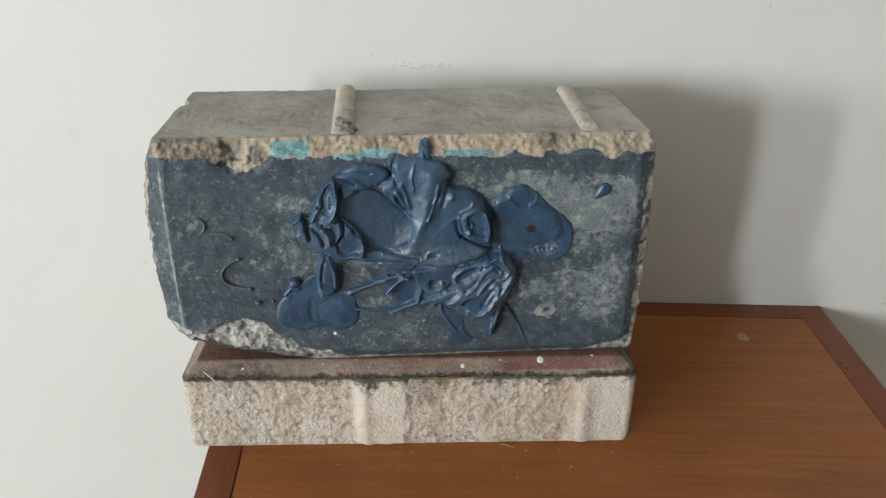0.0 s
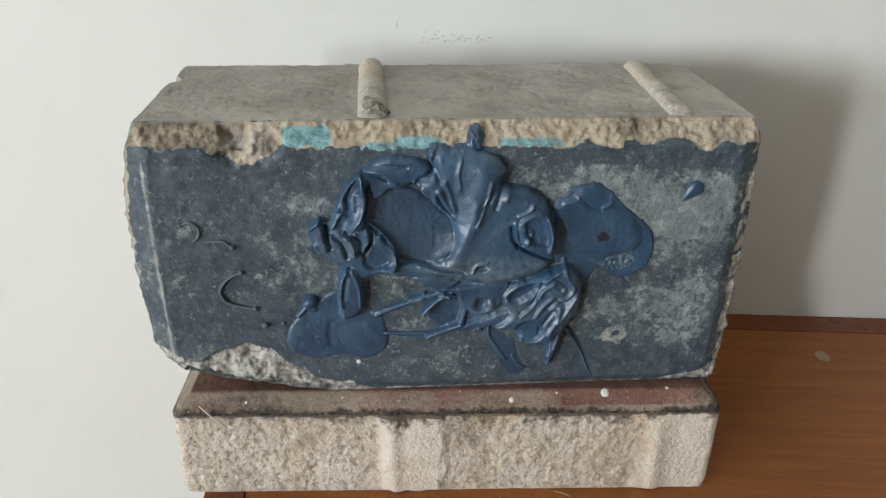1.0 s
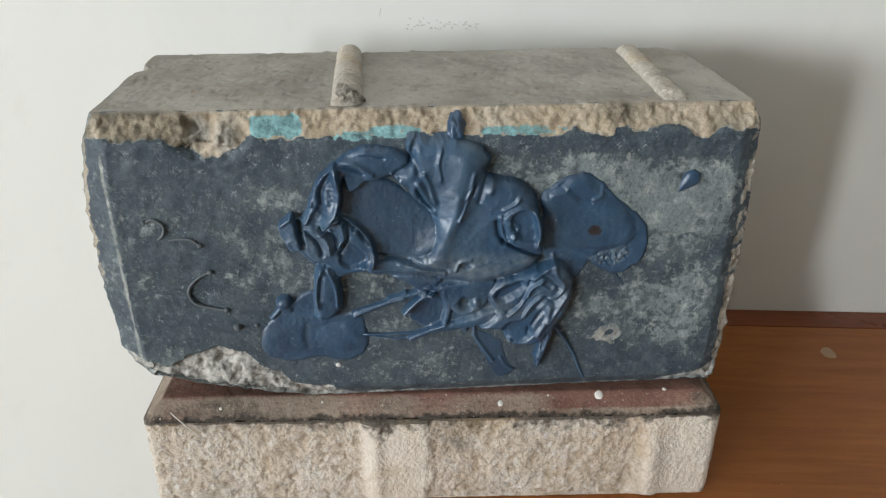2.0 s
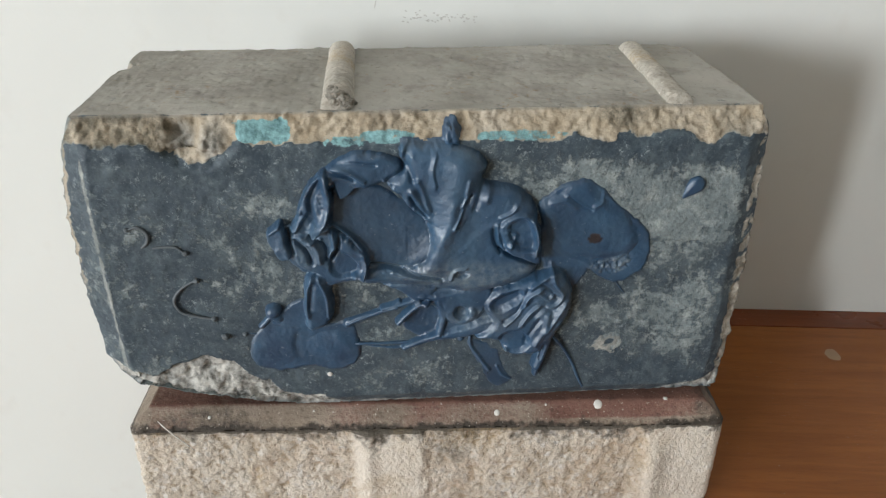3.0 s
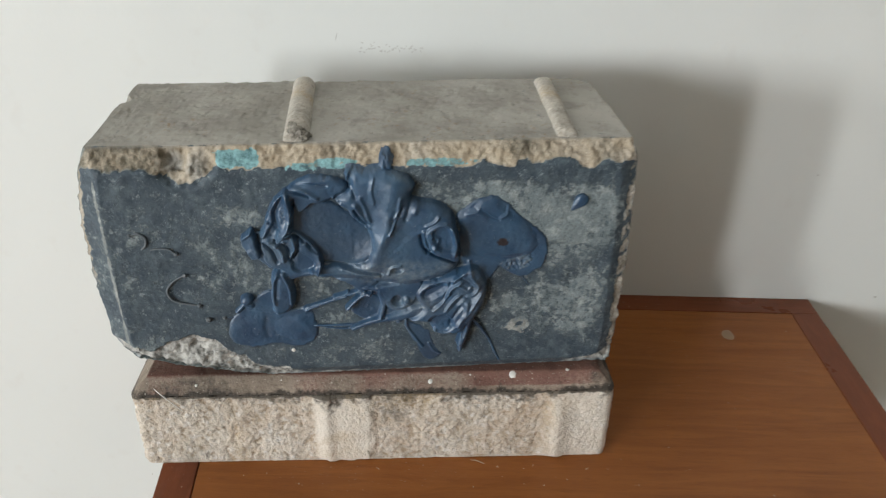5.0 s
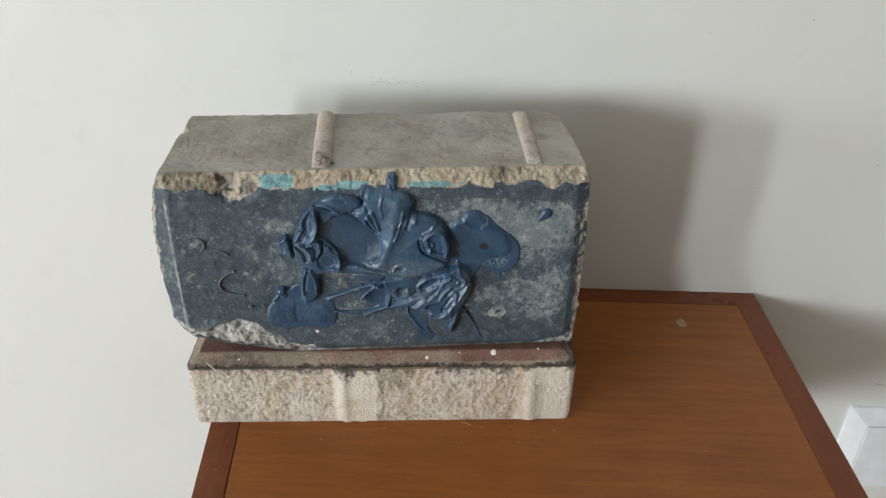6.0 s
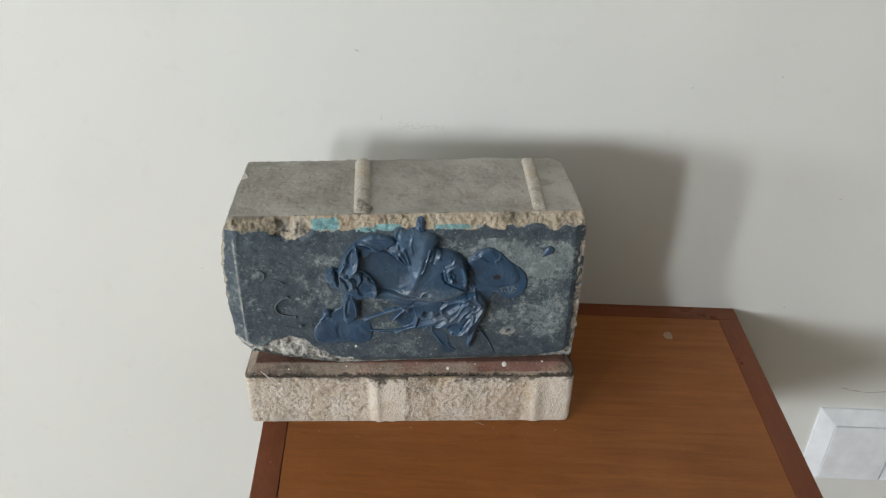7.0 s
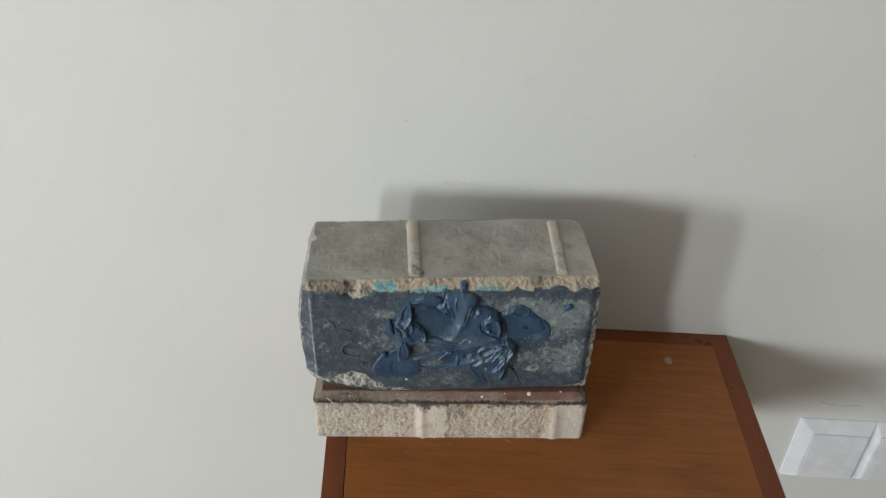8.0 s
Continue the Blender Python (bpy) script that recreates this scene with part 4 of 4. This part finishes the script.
    s.rope(1.9, 4.2, (136.2, 26.1), (134.8, 20.3), (133.3, 14.4)), s.rope(1.0, 2.8, (134.1, 16.3), (133.3, 10.6)), s.fold(0.4, -1.2, (134.7, 23.9), (133.6, 17.8)), s.rope(0.6, 1.0, (111.8, 25.1), (112.4, 21.1), (115.2, 15.4), (117.8, 11.8)), s.rope(0.5, 0.8, (120.5, 13.2), (122.8, 9.6), (125.5, 7.9)), s.blob(108.6, 24.5, 1.2, 1.4, 0.9)
    # wrinkles of the skin
    turn = np.where(s.flat[:, 0] > 92, radians(36), radians(112))
    drawn = np.stack([(s.flat[:, 0] * np.cos(turn) + s.flat[:, 1] * np.sin(turn)) * 0.32, s.flat[:, 1] * np.cos(turn) - s.flat[:, 0] * np.sin(turn), turn * 40], 1)
    n1 = rough_noise(drawn, 5.0, 3, 0.5, 61).reshape(s.u.shape)
    n3 = rough_noise(s.flat, 1.3, 3, 0.6, 71).reshape(s.u.shape)
    n2 = rough_noise(s.flat, 9, 3, 0.5, 67).reshape(s.u.shape)
    thick = step(s.h, 1.8, 4.0)
    lines = np.clip(1 - np.abs(rough_noise(drawn + (9, 0, 0), 6, 3, 0.55, 83)).reshape(s.u.shape), 0, 1) ** 9
    crumple = np.maximum.reduce([dent(s.u, s.v, 62, 62, 16, 16), dent(s.u, s.v, 136, 36, 14, 17), 0.8 * dent(s.u, s.v, 97, 36, 10, 8), 0.8 * dent(s.u, s.v, 126, 61, 9, 10), dent(s.u, s.v, 66, 78, 8, 8)])
    s.h = s.h + thick * (0.14 * n2 + 0.26 * crumple * (0.35 - np.abs(n1)) * 1.3) + step(s.h, 0.1, 0.6) * ((0.07 + 0.06 * crumple + 0.40 * rough) * n3 + 0.10 * n2)
    s.h = s.h + thick * lines * 0.28 * crumple
    floor = step(-s.h, -2.3, -1.4) * step(dent(s.u, s.v, 83.6, 65.2, 17, 15), 0.05, 0.3)
    s.h = s.h + 0.16 * n1 * floor
    film = np.maximum(0.8 * floor, step(-s.h, -0.75, -0.3))
    dust = np.maximum.reduce([0.75 * dent(s.u, s.v, 106.3, 49.7, 24, 7), rough * step(n3, -0.5, 0.3), 0.6 * dent(s.u, s.v, 126.5, 52.0, 8, 3), 0.2 * dent(s.u, s.v, 100.5, 57.2, 7, 9), 0.6 * dent(s.u, s.v, 115.0, 33.8, 16, 5), 0.35 * dent(s.u, s.v, 137.7, 38.0, 9, 14), 0.4 * dent(s.u, s.v, 64.0, 60.4, 10, 10)])
    rust = step(dent(s.u + 0.7 * n3, s.v + 0.7 * n2, 148.6, 60.1, 2.4, 2.3), 0.1, 0.5)
    h = np.clip(s.h, -0.9, 12)
    keep = h > -0.75
    n = np.arange(h.size).reshape(h.shape)
    quads = np.stack([n[:-1, :-1], n[1:, :-1], n[1:, 1:], n[:-1, 1:]], -1).reshape(-1, 4)
    quads = quads[keep.ravel()[quads].any(1)]
    used, back = np.unique(quads, return_inverse=True)
    verts = np.stack([s.u.ravel(), -h.ravel() + 0.15, s.v.ravel()], 1)[used]
    fields = {"film": film.ravel()[used], "dust": dust.ravel()[used], "rust": rust.ravel()[used]}
    return surface("sealant_smear", verts * MM, back.reshape(-1, 4), SEALANT, painted_block, "crumpled dusty dark blue sealant with folds and hollows", fields)


sealant_smear()


def drop(u, v, ru, rv, h, lean=0.0, tail=0.0, name="sealant_drop", material=SEALANT, parent=painted_block, matrix=None, lumpy=0.08):
    """A flattened drop on the painted face; tail: how far it is drawn out to one side."""
    bm = bmesh.new()
    bmesh.ops.create_uvsphere(bm, u_segments=28, v_segments=18, radius=1)
    for k in bm.verts:
        x, y, z = k.co
        wide = 1 - tail * max(0.0, -x) ** 1.2 * 0.75
        lump = 1 + lumpy * noise.fractal(Vector((1.7 * x + u, 1.7 * y + v, 1.7 * z)), 1.0, 2.0, 3)
        k.co = Vector((x * ru * (1 + tail * (x < 0)), y * rv * wide, z * h * wide)) * lump * MM
    ob = part(name, bm, material, parent, "", True)
    ob.matrix_local = matrix or pose(u * MM, -0.0001, v * MM, 90, 0, 0) @ pose(0, 0, 0, 0, 0, lean)
    return ob


def thread(parent, points, radius, name="sealant_thread", material=SEALANT, ends=0.5):
    """A thin round strand through points in millimetres, thinner at its ends."""
    points = [Vector(p) for p in points]
    padded = [2 * points[0] - points[1], *points, 2 * points[-1] - points[-2]]
    path = []
    for a, b, c, d in zip(padded, padded[1:], padded[2:], padded[3:]):
        for k in range(8):
            t = k / 8
            path.append(0.5 * (2 * b + (c - a) * t + (2 * a - 5 * b + 4 * c - d) * t * t + (3 * b - a - 3 * c + d) * t**3))
    path.append(points[-1])
    bm, rings = bmesh.new(), []
    for i, p in enumerate(path):
        way = (path[min(i + 1, len(path) - 1)] - path[max(i - 1, 0)]).normalized()
        side = way.cross(Vector((0.13, 0.97, 0.2))).normalized()
        up = side.cross(way)
        r = radius * (ends + (1 - ends) * math.sin(math.pi * min(1, max(0, i / (len(path) - 1)))) ** 0.5) * (1 + 0.2 * noise.noise(p * 0.6))
        rings.append([bm.verts.new((p + r * (side * math.cos(a * math.tau / 8) + up * math.sin(a * math.tau / 8))) * MM) for a in range(8)])
    for a, b in zip(rings, rings[1:]):
        for k in range(8):
            bm.faces.new((a[k], a[(k + 1) % 8], b[(k + 1) % 8], b[k]))
    bm.faces.new(rings[0][::-1]), bm.faces.new(rings[-1])
    return part(name, bm, material, parent, "", True)


drop(177.6, 76.2, 2.9, 2.7, 1.5, 50, 0.9)
drop(104.7, 95.4, 2.6, 5.0, 2.4, 80, 0.0, matrix=pose(0.1049, 0.0020, 0.0930, 64, 0, 0), lumpy=0.42)
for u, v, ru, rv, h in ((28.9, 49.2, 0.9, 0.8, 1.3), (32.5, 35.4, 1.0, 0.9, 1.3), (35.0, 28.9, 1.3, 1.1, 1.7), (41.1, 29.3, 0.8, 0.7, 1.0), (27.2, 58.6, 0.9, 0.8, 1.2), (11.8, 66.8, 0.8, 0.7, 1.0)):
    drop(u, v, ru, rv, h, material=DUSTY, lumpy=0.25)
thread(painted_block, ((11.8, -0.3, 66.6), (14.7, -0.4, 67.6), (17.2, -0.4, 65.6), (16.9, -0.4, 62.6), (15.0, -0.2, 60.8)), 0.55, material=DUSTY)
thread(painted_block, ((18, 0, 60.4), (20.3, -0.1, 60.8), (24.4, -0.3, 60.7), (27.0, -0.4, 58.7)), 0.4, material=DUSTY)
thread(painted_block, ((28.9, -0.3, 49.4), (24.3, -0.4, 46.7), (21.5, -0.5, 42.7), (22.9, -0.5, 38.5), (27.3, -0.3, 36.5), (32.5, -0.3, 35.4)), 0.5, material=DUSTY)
thread(painted_block, ((41, 0, 29.4), (44, -0.1, 29.2), (47, 0, 28.6)), 0.25)
thread(painted_block, ((73, -1.6, 32.4), (82.8, -1.2, 36.3), (89, -2.4, 38.6)), 0.75)
thread(painted_block, ((75, -0.8, 24.4), (89.9, -0.3, 24.0), (98, -1.6, 25.6), (103, -3, 28)), 0.6)
thread(painted_block, ((137.6, -2.5, 26.0), (141.5, -1.0, 20.6), (145.6, -0.3, 13.5), (148, -0.2, 7.5), (150.4, 0.2, 2.4)), 0.5, ends=0.9)
thread(painted_block, ((156.4, -0.1, 44.6), (158.6, -0.1, 41.8), (160.7, 0, 38.9)), 0.22)
drop(66.2, 12.3, 0.85, 0.85, 0.35, name="paint_speck", material=WHITE_DRIP)

# ---- the paver that lies under it ----
paver = tagged(new("concrete_paver"), "sandy concrete paver with red-brown face, flat on the table", "paver")
paver.matrix_world = pose(-0.0408, -0.1413, 0.5502, 0, 0, 3.7)
LONG, WIDE, TALL, ARRIS = 202.5, 100.0, 43.0, 36.8


def paver_parts():
    verts, quads = grid_box((0, 0, 0), (LONG, WIDE, ARRIS), (0.6, 0.8, 0.6))
    u, w, v = verts.T.copy()
    u, w = round_corners(u, w, LONG, WIDE, 4.0)
    p = np.stack([u, w, v], 1)
    n = point_normals(p, quads)
    big, mid, fine = rough_noise(p, 16, 3, 0.5, 103), rough_noise(p, 4.2, 4, 0.62, 107), rough_noise(p, 1.5, 3, 0.6, 109)
    side = 1 - np.abs(n[:, 2])
    smooth_patch = np.maximum(step(u, 74, 77) * step(-u, -100 - 1.2 * mid, -97 - 1.2 * mid), 0.7 * step(u, 174, 178)) * (w < 20)
    push = side * (0.3 * big + (0.45 - 0.35 * smooth_patch) * mid + (0.30 - 0.25 * smooth_patch) * fine)
    facing = step(-n[:, 1], 0.5, 0.9)
    push = push + facing * 1.3 * step(u, 73 + 0.8 * mid, 79 + 0.8 * mid) * step(-u, -101 - mid, -97 - mid) + facing * 0.9 * np.exp(-((u - 80.5 - 0.4 * big) / 2.6) ** 2)
    push = push + facing * (1 - 0.75 * step(v, 22, 35)) * (2.2 * np.exp(-((u - 179 - 0.4 * big) / 4.6) ** 2) - 0.7 * np.exp(-((u - 170.5) / 3.2) ** 2))
    push = push - side * 1.2 * np.clip(mid - 0.35, 0, 1) * step(v, 26, 34)
    push = push - side * 0.9 * np.clip(1 - v / 2.0, 0, 1) * (1 + mid)
    grime = side * (0.5 * step(v + 3.5 * mid + 1.5 * fine, 32, 37.5) + 0.30 * dent(u, v, 110, 34, 105, 13) + 0.32 * dent(u, v, 108, 18, 10, 24) + 0.25 * step(u, 192, 200) + 0.16 * mid) - 0.1 * step(-v, -24, -12) + 0.8 * step(v, 35.6, 36.4)
    pale = 0.8 * smooth_patch * side
    # hollow: the deeper the relief dips, the darker its colour
    surface("body", (p + n * push[:, None]) * MM, quads, CONCRETE, paver, "rough sandy concrete sides with dark stains and darkened hollows", {"grime": grime, "pale": pale, "hollow": np.clip(-0.9 * (0.6 * mid + 1.1 * fine) - 0.22, 0, 0.8) * side * (1 - 0.8 * smooth_patch)})
    # dyed face layer with a chamfer all round
    verts, quads = grid_box((0, 0, ARRIS), (LONG, WIDE, TALL), (0.6, 0.6, 0.6))
    u, w, v = verts.T.copy()
    gap = np.minimum.reduce([u, LONG - u, w, WIDE - w])
    v = ARRIS + (v - ARRIS) * (1 - 0.97 * np.clip(1 - gap / 6.5, 0, 1))
    flat_u, flat_w = u, w
    u, w = round_corners(u, w, LONG, WIDE, 4.0)
    p = np.stack([u, w, v], 1)
    n = point_normals(p, quads)
    mid, fine, big = rough_noise(p, 4, 4, 0.6, 113), rough_noise(p, 1.4, 3, 0.6, 127), rough_noise(p, 18, 3, 0.5, 131)
    push = 0.10 * mid + 0.05 * fine - 0.5 * np.clip(mid - 0.2, 0, 1) * (gap < 2)
    red = 0.35 + 0.45 * step(gap, 5.4, 7.0) + 0.25 * big + 0.40 * step(u, 128, 156) * (gap > 1.8) - 0.6 * step(-u, -8, -4)
    red = red - 0.35 * step(u, 190, 195)
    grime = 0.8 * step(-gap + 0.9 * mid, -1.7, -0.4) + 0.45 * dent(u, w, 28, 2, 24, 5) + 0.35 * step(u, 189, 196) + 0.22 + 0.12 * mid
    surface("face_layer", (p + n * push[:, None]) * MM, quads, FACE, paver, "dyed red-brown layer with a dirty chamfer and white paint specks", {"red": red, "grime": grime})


paver_parts()


def speck(u, w, r, stretch=1.0):
    height = ARRIS + (TALL - ARRIS) * min(1, w / 6.5) + 0.1
    return drop(0, 0, r, r * stretch, 0.35, name="paint_speck", material=WHITE_DRIP, parent=paver, matrix=turned(u, w, height, 43 if w < 6.4 else 0, 0, 0))


speck(158.9, 5.3, 1.5, 1.05), speck(124.1, 3.6, 1.0, 1.05), speck(182.4, 6.6, 0.75), speck(27, 3.4, 0.6), speck(141, 5.4, 0.4), speck(62, 4.6, 0.4)
thread(paver, ((9.9, 2.2, 39.8), (14, -0.4, 37.8), (21.5, -1.2, 30)), 0.22, "straw_fibre", WHITE_DRIP)

# ---- marks, crumbs and fibres ----
def flake(parent, name, x, z, long, high, lean, material):
    """A thin irregular scuff on the wall."""
    bm = bmesh.new()
    bmesh.ops.create_uvsphere(bm, u_segments=10, v_segments=6, radius=1)
    for k in bm.verts:
        k.co = Vector((k.co.x * long, k.co.y * 0.10, k.co.z * high)) * (1 + 0.35 * noise.noise(k.co * 2 + Vector((x * 900, 0, z * 900)))) * MM
    ob = part(name, bm, material, parent, "", True)
    ob.matrix_world = pose(x, WALL_Y, z, 0, lean, 0)
    return ob


wall_north = bpy.data.objects["wall_north"]
for x, z, long in ((0.015, 0.746, 1.6), (0.295, 0.736, 0.9), (0.238, 0.727, 0.7), (0.357, 0.648, 1.0), (0.287, 0.63, 0.7), (-0.114, 0.57, 0.9), (0.340, 0.553, 0.9)):
    flake(wall_north, "scuff", x, z, long, 0.5, random.uniform(-20, 20), SMUDGE)
for k in range(46):
    flake(wall_north, "scuff", 0.042 + 0.0007 * k + random.uniform(-0.0008, 0.0008), 0.6935 + random.gauss(0, 0.0012), random.uniform(0.25, 0.7), 0.28, random.uniform(-40, 40), SMUDGE)
flake(wall_north, "scuff", 0.030, 0.699, 0.2, 2.0, 15, SMUDGE)
for x, z, long, lean in ((0.409, 0.4735, 3.5, 10), (0.418, 0.4715, 6.0, 8), (0.431, 0.4705, 6.5, -4), (0.44, 0.4715, 4.0, -8)):
    flake(wall_north, "scuff", x, z, long, 0.45, lean, PENCIL)

crumbs = bmesh.new()
for k in range(80):
    near = random.random() < 0.65
    x = random.uniform(-0.03, 0.2) if near else random.uniform(LEFT + 0.01, RIGHT - 0.01)
    y = random.gauss(-0.152 + 0.065 * (x + 0.04), 0.008) if near else random.uniform(-0.30, -0.01)
    r = random.uniform(0.00015, 0.00042)
    spot = Matrix.LocRotScale((x, y, TABLE_Z + 0.6 * r), Euler((random.random() * 6, random.random() * 6, 0)), (r, r * random.uniform(0.6, 1), r * random.uniform(0.5, 0.9)))
    if -0.04 < x < 0.165 and y > -0.145 + 0.065 * (x + 0.04):
        continue
    if x > LEFT + 0.002:
        bmesh.ops.create_icosphere(crumbs, subdivisions=1, radius=1, matrix=spot)
tagged(part("sand_crumbs", crumbs, CRUMB), "pale sand crumbs scattered on the table top", "crumbs", kind="stuff")
bm = bmesh.new()
bmesh.ops.create_uvsphere(bm, u_segments=14, v_segments=8, radius=1)
for k in bm.verts:
    k.co = Vector((k.co.x * 3.4, k.co.y * 4.2, k.co.z * 0.12)) * (1 + 0.35 * noise.noise(k.co * 1.3)) * MM
stain = tagged(part("paint_spot", bm, plain("dried_greyish_paint", (0.36, 0.24, 0.15), 0.5)), "dried greyish paint spot on the table top", "paint spot")
stain.location = (0.2435, -0.035, TABLE_Z)
fibre = thread(None, ((101, -134.0, 550.4), (103, -134.8, 551.0), (105, -135.4, 550.8), (107, -136.0, 550.3)), 0.2, "straw_fibre", CRUMB)
tagged(fibre, "short pale straw fibre lying before the paver", "fibre")
